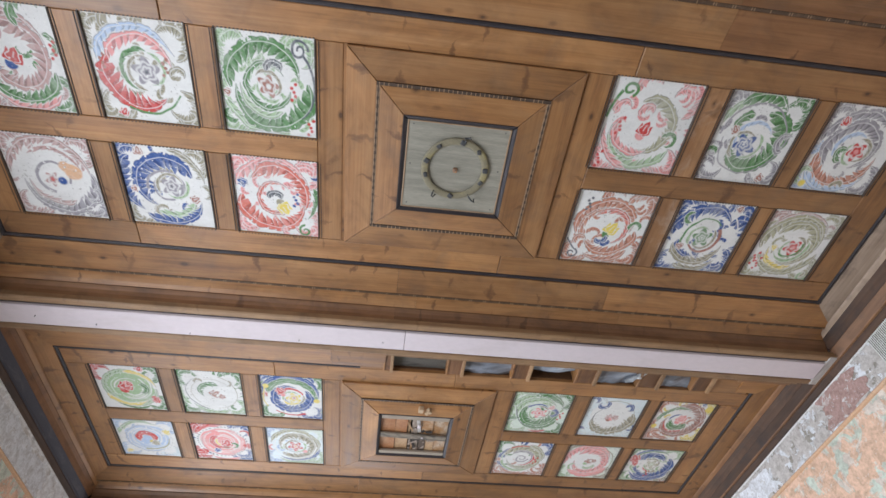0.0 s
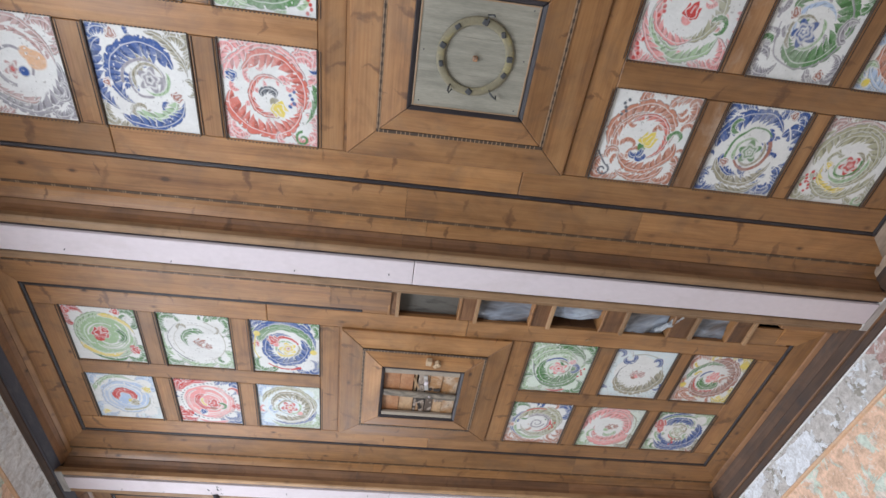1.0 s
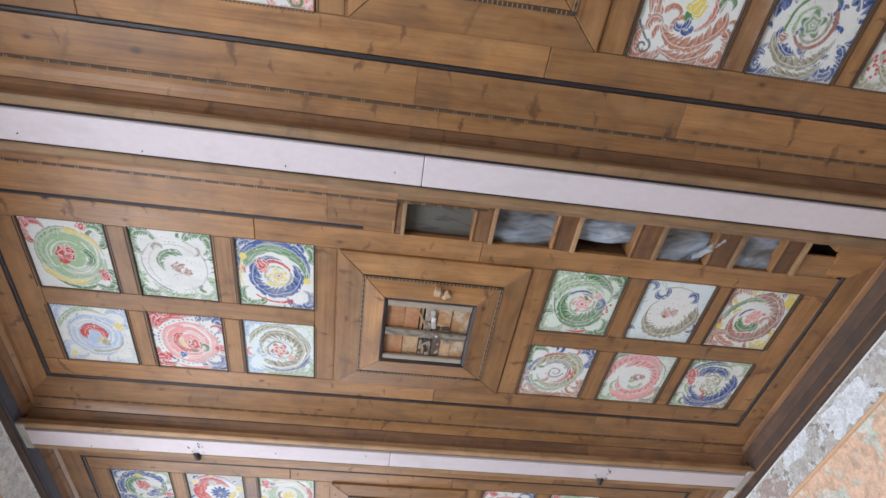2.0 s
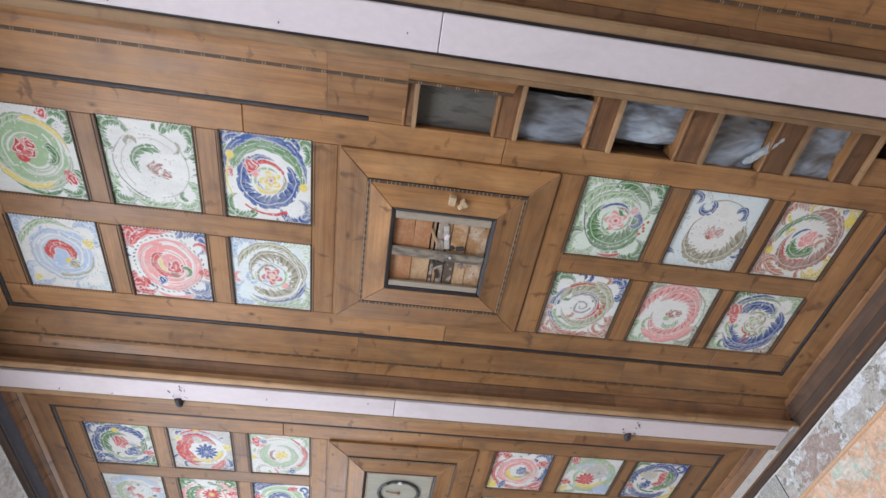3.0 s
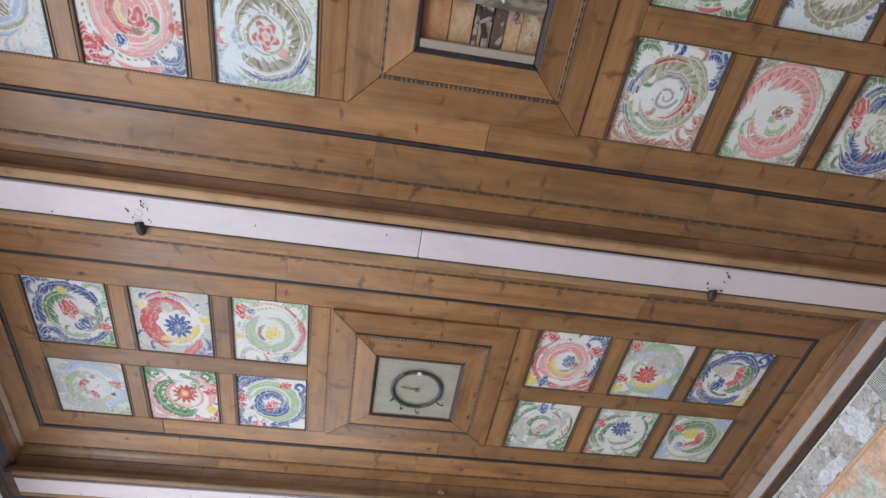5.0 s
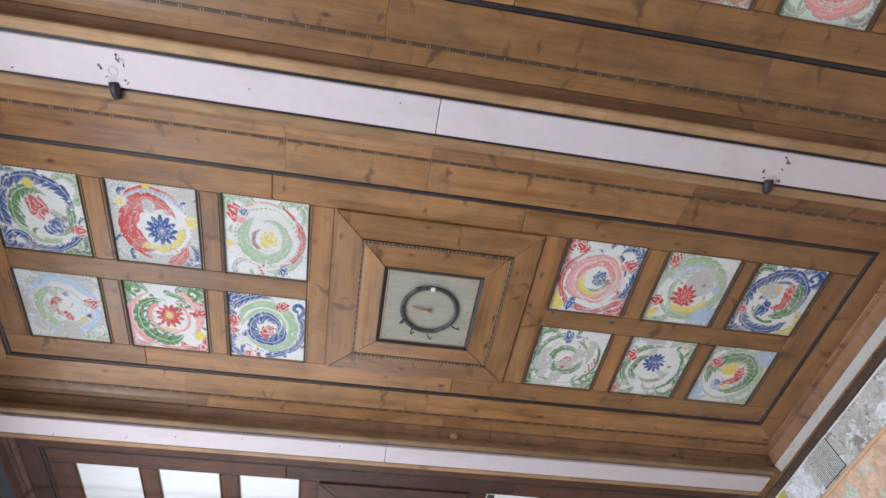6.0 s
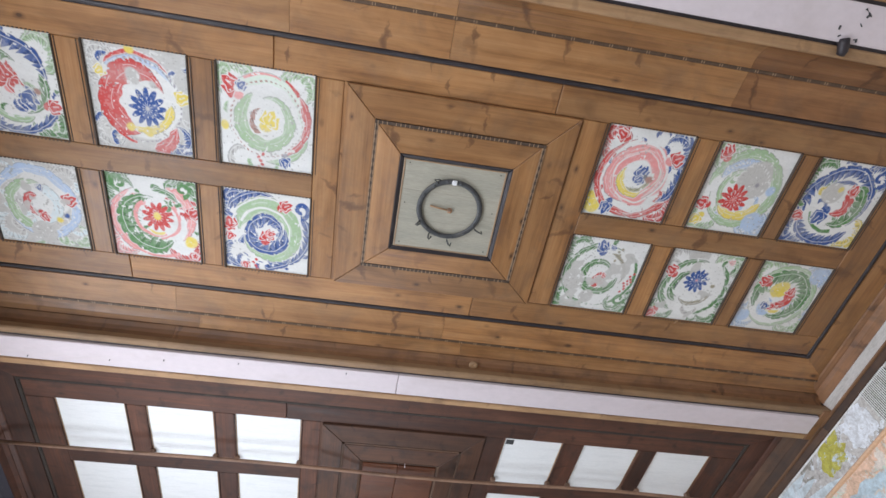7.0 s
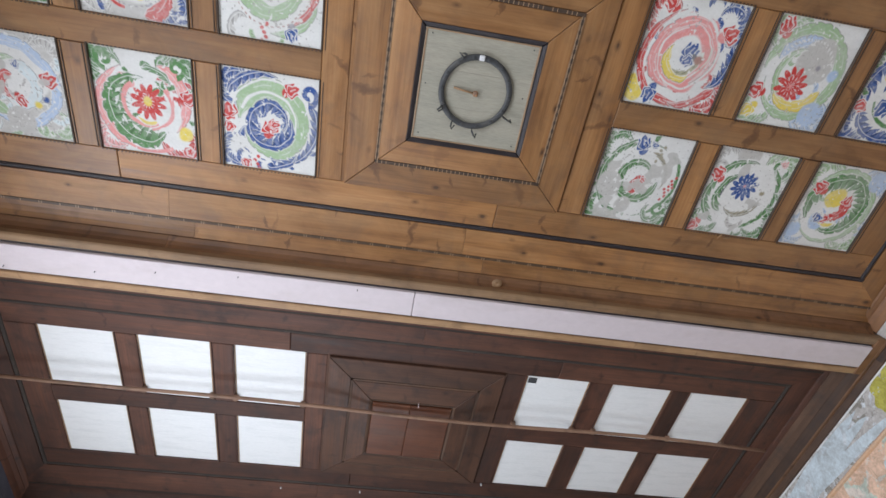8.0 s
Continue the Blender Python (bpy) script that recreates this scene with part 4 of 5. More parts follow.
    lay(img, np.clip(0.2 * smooth_field(rng, 60) + 0.2 * smooth_field(rng, 23), 0, 0.16), (0.71, 0.705, 0.685))
    if wear > 0.45:
        gone = smooth_field(rng, 5) + 0.45 * smooth_field(rng, 16)
        lay(img, soft(gone - 0.66, 0.08) * 0.9, INK["A"])
    lay(img, np.clip(0.5 * smooth_field(rng, 4) - 0.1, 0, 0.22), INK["A"])
    lay(img, soft(np.maximum(np.abs(GU), np.abs(GV)) - 0.985, 0.02) * 0.6, (0.60, 0.58, 0.54))
    return np.clip(img, 0.01, 0.85)


def painted_panel(key, row, col, colours, label):
    c0, c1 = COLS[col]
    r0, r1 = ROWS[row]
    x, y = (c0 + c1) / 2, BAYS[key] + (r0 + r1) / 2
    lx, ly = c1 - c0 - 0.004, r1 - r0 - 0.002
    ob = part("painted_panel", box(lx, ly, 0.012, 0), GREYED, None, "", Matrix.Translation((x, y, ZF + 0.0155)))
    tagged(ob, label, "painted panel", "painted ceiling panels")
    co = np.stack([GU * lx / 2, GV * ly / 2, np.zeros_like(GU)], -1).reshape(-1, 3)
    idx = np.arange(GRID * GRID).reshape(GRID, GRID)
    quads = np.stack([idx[:-1, :-1], idx[1:, :-1], idx[1:, 1:], idx[:-1, 1:]], -1).reshape(-1, 4)
    me = bpy.data.meshes.new("painting")
    me.vertices.add(len(co))
    me.vertices.foreach_set("co", co.ravel())
    me.loops.add(quads.size)
    me.loops.foreach_set("vertex_index", quads.ravel())
    me.polygons.add(len(quads))
    me.polygons.foreach_set("loop_start", np.arange(0, quads.size, 4))
    attr = me.color_attributes.new("paint", "FLOAT_COLOR", "POINT")
    rgba = np.ones((len(co), 4), np.float32)
    rgba[:, :3] = colours.reshape(-1, 3)
    attr.data.foreach_set("color", rgba.ravel())
    me.update(calc_edges=True)
    me.materials.append(PAINTING)
    layer = new("painting", me)
    layer.matrix_world = Matrix.Translation((x, y, ZF + 0.008))
    layer.parent = ob
    layer.matrix_parent_inverse = ob.matrix_world.inverted()
    return ob


# one string a panel, in order along the row nearest the entrance, then along the other
DESIGNS = {
    "A": ["0.05;K G.GV;F V 0.84 0.76 -170 150 0.16;F V 0.62 0.34 -120 330 0.22;F G 0.80 0.72 15 150 0.17;F P 0.98 0.92 40 90 0.10;L G 0.62 -0.80 0.36 150 170 0.15;L G 0.72 -0.25 0.22 -90 160 0.09;O bRB 0.34 0 0 -60;L B -0.28 0.05 0.18 90 180 0.09;P R 0.85 -0.2",
          "0.05;K TTTT;L T -0.25 -0.86 0.30 150 190 0.14;L T 0.35 -0.86 0.30 170 170 0.13;F b 0.86 0.78 -178 150 0.13;F P 0.66 0.60 -165 155 0.15;F R 0.70 0.62 -158 -150 0.27;S G 0.84 0.80 120 -90 0.03;F G 0.42 0.40 -70 -190 0.07;O rMW 0.30 0.06 0;O rMK 0.16 0.06 0;L T 0.72 0.02 0.17 180 190 0.09;P N 0.45 -0.14;P N -0.78 -0.1;O bRT 0.18 -0.58 0.88 -60",
          "0.05;K gg.g;F g 0.95 0.90 100 120 0.10;F G 0.78 0.66 172 175 0.24;F G 0.82 0.66 -8 185 0.27;F g 0.60 0.56 60 120 0.10;F G 0.45 0.40 10 320 0.09;O rNW 0.24 0 0.02;L K 0.18 -0.28 0.20 180 170 0.10;Z K 0.66 -0.74 0.20 0.04 0 -560 0.026;S K 0.99 0.92 -42 85 0.03;P R 0.52 0.08;P R 0.86 0.78;O bNW 0.15 -0.85 0.22 -150;L G -0.80 0.62 0.16 60 180 0.08",
          "0.05;K .PPP;L P -0.1 -0.84 0.30 160 170 0.14;L P -0.55 -0.30 0.22 170 150 0.10;F J 0.58 0.50 -115 215 0.17;F g 0.84 0.72 30 150 0.15;F g 0.66 0.60 90 100 0.11;F P 0.64 0.52 -175 -120 0.13;F P 0.92 0.86 100 80 0.10;O bRP 0.30 0 0.06 -70;L P -0.02 -0.30 0.17 170 180 0.11;Z G -0.58 -0.76 0.17 0.05 60 -420 0.034;S G 1.02 0.92 -135 -35 0.04;L G 0.62 0.25 0.17 -150 250 0.07;P R -0.55 0.02;P R -0.82 0.78",
          "0.05;K MGMM;F g 0.95 0.88 -160 95 0.13;F G 0.94 0.84 -130 75 0.20;F G 0.60 0.56 -110 -60 0.14;F G 0.62 0.50 -80 250 0.31;S M 0.86 0.72 -175 170 0.026;S M 0.80 0.74 -10 190 0.022;F b 0.42 0.38 150 190 0.06;O rBb 0.29 -0.14 0.12;O rBW 0.15 -0.14 0.12;O bNW 0.18 -0.5 -0.14 -120;O bNW 0.18 0.62 0.80 40;L M 0.85 -0.02 0.22 90 190 0.10;L M -0.78 0.72 0.26 150 190 0.12",
          "0.05;K MMMb;F M 0.86 0.78 -170 130 0.16;F M 0.62 0.40 140 290 0.19;F b 0.42 0.38 160 150 0.07;F H 0.76 0.68 172 -165 0.20;F b 0.95 0.90 150 -110 0.13;O rRP 0.24 0.14 0;L G -0.14 0.06 0.17 90 210 0.10;O bRW 0.20 -0.55 -0.60 -100;D Y 0.09 -0.74 0.86;L g -0.72 0.66 0.24 120 180 0.10;L T 0.2 0.9 0.16 180 170 0.07",
          "0.35;K VVMV;D W 0.74;F V 0.92 0.82 -178 175 0.14;F V 0.70 0.66 -130 120 0.07;F M 0.86 0.70 -10 180 0.20;F V 0.66 0.60 60 110 0.10;S M 0.40 0.34 100 290 0.045;O rVR 0.19 -0.06 0.06;D B 0.10 0.16 0.10;D E 0.20 0.44 -0.16;D E 0.13 0.30 -0.26;L M 0.7 0.40 0.22 -60 190 0.09",
          "0.05;K BT.T;F T 0.95 0.9 -80 70 0.10;F B 0.66 0.56 -25 -215 0.27;F B 1.02 0.88 -135 -90 0.23;F g 0.72 0.66 115 -95 0.13;F B 0.92 0.80 130 -105 0.17;S M 0.46 0.40 170 240 0.035;S M 0.36 0.30 -20 240 0.035;O rMW 0.28 0.12 -0.04;O rMK 0.13 0.12 -0.04;O bNW 0.20 0.58 0.28 -30;O bNW 0.18 -0.5 -0.82 -90;O bNW 0.15 -0.76 0.12 180;L T 0.82 0.1 0.18 -90 190 0.09",
          "0.05;K PPPP;F P 0.94 0.84 -165 140 0.15;F S 0.72 0.62 -140 185 0.21;F S 0.80 0.62 -178 -170 0.26;F S 0.42 0.38 40 270 0.09;O bYT 0.32 0.16 0.24 60;L K 0.0 0.02 0.17 180 190 0.11;P B 0.46 0.02;O bBW 0.20 -0.76 -0.32 -150;F G 0.92 0.88 -20 55 0.08;Z G 0.66 0.84 0.17 0.04 -90 -430 0.03;L P 0.3 0.82 0.22 40 170 0.10;L B 0.88 -0.7 0.16 -60 190 0.07",
          "0.05;K .HHH;L H 0 -0.84 0.30 160 180 0.14;F H 0.78 0.58 165 200 0.20;F H 0.64 0.58 150 120 0.09;F S 0.52 0.44 -140 220 0.09;F H 0.72 0.58 0 150 0.19;F H 0.92 0.86 40 80 0.12;O bYG 0.34 0.08 0.02 -60;L B -0.14 0.24 0.16 -20 190 0.10;L B 0.02 0.36 0.12 -20 190 0.08;L G 0.70 -0.08 0.15 160 230 0.07;P K -0.66 -0.66;Z K -0.74 0.76 0.15 0.03 -60 420 0.024;S K 1.0 0.92 160 -30 0.024;L H -0.56 0.4 0.16 150 190 0.09",
          "0.05;K BBBB;F T 0.74 0.62 165 -150 0.18;F T 0.95 0.90 120 -75 0.11;F B 0.84 0.72 -178 135 0.25;F B 0.62 0.56 172 -75 0.12;L B 0.80 -0.05 0.46 -125 205 0.27;S W 0.9 0.8 -60 130 0.02;S G 0.56 0.5 160 150 0.03;S N 0.44 0.38 -40 240 0.045;O rGg 0.28 -0.04 0;O rGW 0.13 -0.04 0;L G -0.5 -0.55 0.18 90 190 0.07;O bNW 0.18 -0.5 0.3 -150;O bNW 0.16 0.6 -0.86 -50;L B -0.84 0.8 0.26 120 190 0.15",
          "0.05;K VJJJ;F V 0.92 0.86 -150 120 0.12;F J 0.80 0.66 170 210 0.19;F J 0.60 0.50 -150 260 0.17;F Y 0.66 0.58 60 110 0.11;F J 0.84 0.74 10 150 0.15;F g 0.46 0.40 -20 170 0.07;O rRP 0.24 0.08 0.04;S G 0.32 0.30 -20 150 0.03;P R -0.76 0.46;P R -0.62 0.60;O bYW 0.16 -0.4 0.1 -160;L g 0.86 0.86 0.14 0 260 0.06"],
    "B": ["0.15;K RGG.;D g 0.76;F g 0.78 0.72 0 355 0.12;A Y 0.72 0.82 -95 90 0.09;A Y 0.84 0.70 160 -110 0.10;O bRR 0.40 -0.16 -0.02 -70;O bRP 0.22 -0.05 -0.16 20;L G 0.30 0.05 0.20 -90 190 0.12;O bRR 0.26 0.72 0.50 60;O bRW 0.20 0.42 -0.84 -60;F G 0.95 0.9 60 70 0.07;O bRW 0.20 -0.84 -0.80 -120",
          "0.45;K GGgG;D W 0.84;S K 0.82 0.80 100 130 0.014;S T 0.80 0.78 -70 150 0.012;S T 0.66 0.64 130 190 0.008;F G 0.40 0.34 -60 -150 0.14;O bNW 0.32 0.05 0.06 -40;O bNW 0.20 0.26 0.14 30;L T 0.5 -0.45 0.14 -90 190 0.06;L T -0.36 -0.48 0.14 160 200 0.07;L G 0.88 -0.05 0.26 -100 190 0.13;F g 0.94 0.88 60 80 0.11;F g 0.98 0.92 140 60 0.08",
          "0.0;K BGBG;A B 0.96 0.86 -170 170 0.15;A G 0.78 0.70 -178 200 0.15;S W 0.62 0.60 0 360 0.03;F B 0.54 0.48 -40 330 0.24;A R 0.40 0.36 -130 130 0.06;S W 0.34 0.34 0 360 0.03;O rYY 0.26 0.06 0.02;O rRN 0.09 0.06 0.02;A Y 0.32 0.28 40 120 0.05;O bRP 0.28 -0.34 -0.24 -120;O bRW 0.20 -0.84 -0.1 180;D Y 0.11 -0.80 -0.48;D Y 0.10 0.80 0.10;S R 0.88 0.84 60 70 0.04;S Y 0.94 0.90 -150 -60 0.03;L G 0.9 0.5 0.2 -60 160 0.10",
          "0.05;Q L;K gGGg;F g 0.92 0.86 160 120 0.15;F G 0.88 0.82 -110 85 0.17;F g 0.70 0.64 175 150 0.13;F G 0.54 0.46 -30 270 0.25;F G 0.78 0.72 20 120 0.08;S K 0.74 0.70 -170 -110 0.016;F B 0.44 0.40 -150 110 0.05;O rPP 0.27 0.04 0;O rPR 0.13 0.04 0;O bPW 0.20 0.38 -0.28 -60;L B 0.50 0.0 0.15 -120 250 0.08;P R 0.80 0.1;A R 0.96 0.92 60 40 0.05;L G -0.78 0.5 0.24 120 190 0.12",
          "0.2;Q D;K D.D.;D W 0.74;F T 0.74 0.60 -20 200 0.27;S T 0.84 0.80 -120 120 0.016;S K 0.62 0.58 160 60 0.016;O bVN 0.26 -0.06 0.02 -90;O bVP 0.26 0.12 0.0 -40;L B -0.46 -0.62 0.18 -60 280 0.10;L B -0.84 -0.74 0.18 -150 200 0.09;L B 0.50 -0.46 0.15 -160 250 0.10;L B -0.82 0.78 0.22 100 210 0.13;L B 0.80 0.50 0.18 -60 180 0.08;T W 0.56 0.03 20",
          "0.05;K HYYH;F H 0.92 0.84 90 110 0.13;F N 0.76 0.48 -120 330 0.25;F N 0.90 0.82 -60 60 0.11;F G 0.78 0.62 175 115 0.10;F G 0.32 0.26 20 180 0.20;O bPP 0.34 0.06 -0.10 -60;F B 0.36 0.34 -170 80 0.05;D Y 0.14 0.84 -0.70;O bYW 0.20 0.64 0.74 40;D Y 0.10 -0.80 0.30;O bBW 0.14 0.55 -0.88 -40;L H -0.55 0.72 0.28 120 200 0.12;S R 0.56 0.5 60 120 0.03",
          "0.25;K bbDb;D b 0.74;F W 0.84 0.78 -170 330 0.05;A b 0.66 0.52 30 320 0.13;S W 0.58 0.40 -160 260 0.03;S W 0.70 0.62 40 200 0.025;F g 0.92 0.84 -170 110 0.10;A R 0.30 0.22 150 270 0.15;O bTY 0.26 0.20 0.24 40;S J 0.62 0.70 110 -110 0.04;O bYW 0.24 0.66 -0.34 -30;O bYW 0.20 -0.76 0.74 120;L b 0.3 0.8 0.24 20 170 0.10",
          "0.05;K RBBR;A R 0.98 0.92 -150 75 0.14;D W 0.84;D P 0.76;T K 0.82 0.026 40;A P 0.70 0.64 -60 300 0.10;S W 0.60 0.52 -100 230 0.03;A R 0.34 0.28 -110 -190 0.13;A Y 0.22 0.18 -130 -140 0.05;O bRN 0.34 0.12 0.10 -80;L G 0.34 0.20 0.14 -120 220 0.08;O bBW 0.22 -0.20 0.52 -120;O bRR 0.34 -0.80 0.62 150;O bRR 0.30 0.92 0.18 0;L B 0.62 0.56 0.26 -40 210 0.10;A P 1.0 0.94 60 60 0.08",
          "0.2;Q D;K bLgb;F J 0.86 0.80 -170 200 0.12;F T 0.60 0.50 140 -335 0.27;S W 0.74 0.72 0 360 0.025;T W 0.46 0.04 18;S M 0.36 0.34 0 360 0.016;O rRR 0.28 0.0 0.02;O rPY 0.11 0.0 0.02;F B 0.86 0.82 10 120 0.09;D P 0.09 0.34 0.28;F g 0.98 0.92 40 90 0.12;L P -0.8 0.1 0.16 90 190 0.07",
          "0.1;K GBHH;F J 0.62 0.52 -170 335 0.22;S R 0.78 0.72 160 120 0.035;F B 0.82 0.76 110 120 0.11;F g 0.74 0.70 60 140 0.08;F J 0.80 0.74 -80 90 0.11;F M 0.42 0.34 -150 210 0.09;A R 0.44 0.40 -30 130 0.05;D W 0.24;S M 0.24 0.04 0 560 0.03;F H 0.95 0.88 60 90 0.15;O bHW 0.20 -0.82 0.12 180;L H 0.74 0.42 0.22 -60 200 0.09;P R 0.55 0.10",
          "0.05;Q L;K TLTg;D W 0.88;F P 0.90 0.78 170 175 0.20;F P 0.64 0.54 -140 330 0.22;A P 0.84 0.76 20 140 0.16;S T 0.94 0.90 -60 130 0.016;O bNg 0.28 -0.02 -0.04 -60;O bNW 0.20 0.16 -0.10 0;L g 0.02 0.2 0.20 -20 190 0.10;L g -0.5 0.3 0.2 100 190 0.06",
          "0.05;K GgTg;F G 0.90 0.82 -165 110 0.12;F B 0.96 0.9 -150 80 0.06;F G 0.62 0.56 -120 90 0.12;F B 0.62 0.50 -150 120 0.20;F B 0.72 0.56 -40 220 0.26;F B 0.90 0.84 20 130 0.14;F g 0.74 0.66 -178 -60 0.07;O rJG 0.26 0.02 -0.04;O rgW 0.12 0.02 -0.04;S R 0.36 0.32 90 60 0.03;O bRR 0.34 -0.74 -0.34 -110;O bRW 0.22 -0.62 -0.05 -160;P R 0.05 0.52;L G -0.85 0.72 0.2 120 180 0.10;L N 0.85 0.85 0.14 0 200 0.06"],
    "C": ["0.3;K BgGB;F B 0.80 0.72 -150 150 0.20;F B 0.84 0.74 150 70 0.18;F G 0.56 0.46 130 170 0.19;F G 0.66 0.60 -20 90 0.12;F B 0.92 0.86 20 130 0.12;A g 0.70 0.64 60 100 0.09;O bRP 0.42 -0.04 -0.12 -110;O bRR 0.28 0.10 0.0 60;O bBW 0.36 0.26 0.28 60;O bRR 0.26 0.76 0.38 0;D Y 0.12 -0.10 -0.66;D N 0.06 0.5 0.1;L B -0.6 0.86 0.26 -170 190 0.13",
          "0.3;Q A;K A.BA;D W 0.80;A R 0.90 0.84 -135 90 0.08;A b 0.80 0.76 -150 120 0.09;T M 0.80 0.03 50;A R 0.62 0.52 95 240 0.30;D A 0.15 -0.10 -0.46;D A 0.07 0.28 -0.36;A Y 0.60 0.54 0 120 0.12;O dBB 0.38 0.12 0.10;O dBA 0.16 0.12 0.10;O bYW 0.26 0.78 -0.16 -20;O bYW 0.20 -0.70 -0.50 150;D Y 0.09 -0.24 0.52;D Y 0.10 0.10 0.58;A R 0.98 0.80 80 -48 0.18;L B 0.90 -0.86 0.22 -90 190 0.11;D Y 0.09 -0.1 -0.95;S R 0.86 0.80 100 60 0.03",
          "0.4;K gg..;D W 0.86;A g 0.54 0.42 -120 -340 0.18;A L 0.80 0.74 -150 170 0.14;A g 0.90 0.84 20 70 0.12;T N 0.74 0.016 46;O bYY 0.34 0.04 0.02 -60;F N 0.32 0.26 110 130 0.08;A R 0.84 0.80 -40 105 0.10;S R 0.84 0.90 -40 -25 0.04;O bRP 0.36 -0.70 -0.56 -140;O bBW 0.20 -0.52 -0.58 -40;S P 0.88 0.86 -120 50 0.03;O bBM 0.22 0.40 0.80 90;D Y 0.10 -0.88 0.18;L A -0.5 0.8 0.26 120 170 0.10;P R -0.1 0.86",
          "0.25;K RBR.;D Y 0.24 -0.84 0.72;D P 0.70;A P 0.64 0.56 100 320 0.12;S W 0.72 0.56 -120 250 0.03;A R 0.90 0.82 70 180 0.10;A R 0.98 0.90 30 60 0.10;D W 0.36 0.02 0.02;A Y 0.40 0.34 60 150 0.13;F J 0.34 0.30 10 120 0.06;O bBB 0.30 0.08 -0.06 -60;O bBK 0.22 0.12 0.08 150;D N 0.08 0.32 0.06;O bRP 0.30 0.74 -0.46 -30;F B 0.94 0.86 -20 60 0.14;O bBB 0.26 -0.44 0.78 110;L B 0.3 -0.9 0.18 170 190 0.07;O bRR 0.24 -0.62 -0.82 -150",
          "0.35;K g.bg;A g 0.82 0.74 -178 350 0.18;A b 0.64 0.58 -160 130 0.14;D A 0.42 0.20 -0.28;D M 0.05 0.3 -0.2;T W 0.64 0.03 50;A g 0.52 0.46 90 170 0.09;O dRR 0.36 -0.10 0.22;O dRP 0.13 -0.10 0.22;A Y 0.62 0.54 20 120 0.15;O bYY 0.26 -0.78 0.76 130;O bRR 0.28 -0.74 -0.78 -120;O bRR 0.26 -0.78 0.38 -170;D b 0.24 0.62 0.66;D b 0.12 0.70 -0.1",
          "0.1;K GBYB;F B 0.80 0.70 150 250 0.20;F B 0.56 0.50 -140 120 0.06;F B 0.90 0.82 40 130 0.20;F G 0.54 0.44 -60 150 0.24;S G 0.64 0.60 70 90 0.05;D A 0.24 -0.22 -0.28;D W 0.16 0.0 0.1;A R 0.28 0.20 -70 170 0.16;O bRR 0.24 0.22 -0.36 -60;O bBB 0.36 -0.24 0.28 120;O bRW 0.24 -0.76 0.34 150;L G -0.80 -0.10 0.18 80 170 0.08;D Y 0.07 -0.08 -0.38;Z B 0.74 -0.72 0.2 0.06 90 -380 0.05",
          "0.6;Q A;K DAgD;D W 0.55 0.2 -0.3;A b 0.82 0.72 -170 330 0.15;A g 0.60 0.50 100 190 0.14;A D 0.44 0.36 -90 220 0.13;O bBW 0.14 0.1 -0.4 -60;A R 0.22 0.30 -90 -170 0.12;O bRR 0.22 0.08 0.28 60;O bRW 0.28 0.66 -0.18 -30;D Y 0.07 0.40 0.34;D B 0.06 0.55 0.2;D A 0.26 0.0 0.70",
          "0.15;K GGRP;A P 0.92 0.84 110 130 0.13;A P 0.84 0.74 -70 110 0.15;F G 0.64 0.54 55 215 0.32;F G 0.72 0.66 -90 50 0.09;S P 0.46 0.42 -120 -180 0.05;S P 0.52 0.50 -40 120 0.05;T W 0.56 0.035 16;O dRP 0.36 0.04 -0.06;O dRY 0.24 0.04 -0.06;D Y 0.08 0.04 -0.06;A Y 0.36 0.34 60 70 0.05;O bRR 0.26 0.82 -0.22 -30;D Y 0.15 0.76 0.50;O rRR 0.14 0.84 0.86;Z G -0.72 -0.80 0.18 0.05 90 400 0.05;Z G 0.66 -0.76 0.18 0.05 90 -400 0.05;S P 0.98 0.92 60 90 0.04",
          "0.15;K B..B;F B 0.98 0.90 -150 70 0.14;A g 0.66 0.54 -178 345 0.27;S W 0.84 0.84 0 360 0.03;S W 0.66 0.50 -160 220 0.03;F B 0.42 0.28 -20 420 0.19;D W 0.20;O bRR 0.30 0.0 0.10 -80;O bRP 0.18 0.08 0.02 0;F B 0.94 0.86 -35 110 0.12;O bRR 0.26 0.40 -0.70 -20;O bRR 0.26 -0.86 -0.12 -100;O bRW 0.20 -0.84 0.14 120;F B 0.90 0.82 95 -50 0.14;O bRW 0.18 -0.5 0.88 90;P R -0.3 0.9;Z B 0.78 -0.66 0.2 0.05 90 -380 0.06",
          "0.5;K G.GG;D W 0.84;F G 0.86 0.80 100 200 0.10;F G 0.92 0.86 -40 120 0.06;F T 0.62 0.58 -80 100 0.06;F G 0.44 0.30 0 340 0.16;S W 0.3 0.28 0 360 0.03;O bRR 0.30 0.02 0.12 -60;O bRR 0.18 0.10 0.0 30;D A 0.28 -0.62 0.18;D A 0.20 -0.16 0.62;O bBB 0.28 -0.14 -0.74 -100;O bBW 0.14 0.10 -0.78 0;P R 0.84 0.02;P R 0.72 0.24;P T 0.3 -0.6;L G 0.60 0.66 0.22 0 230 0.09;Z G 0.74 0.60 0.16 0.04 0 400 0.04",
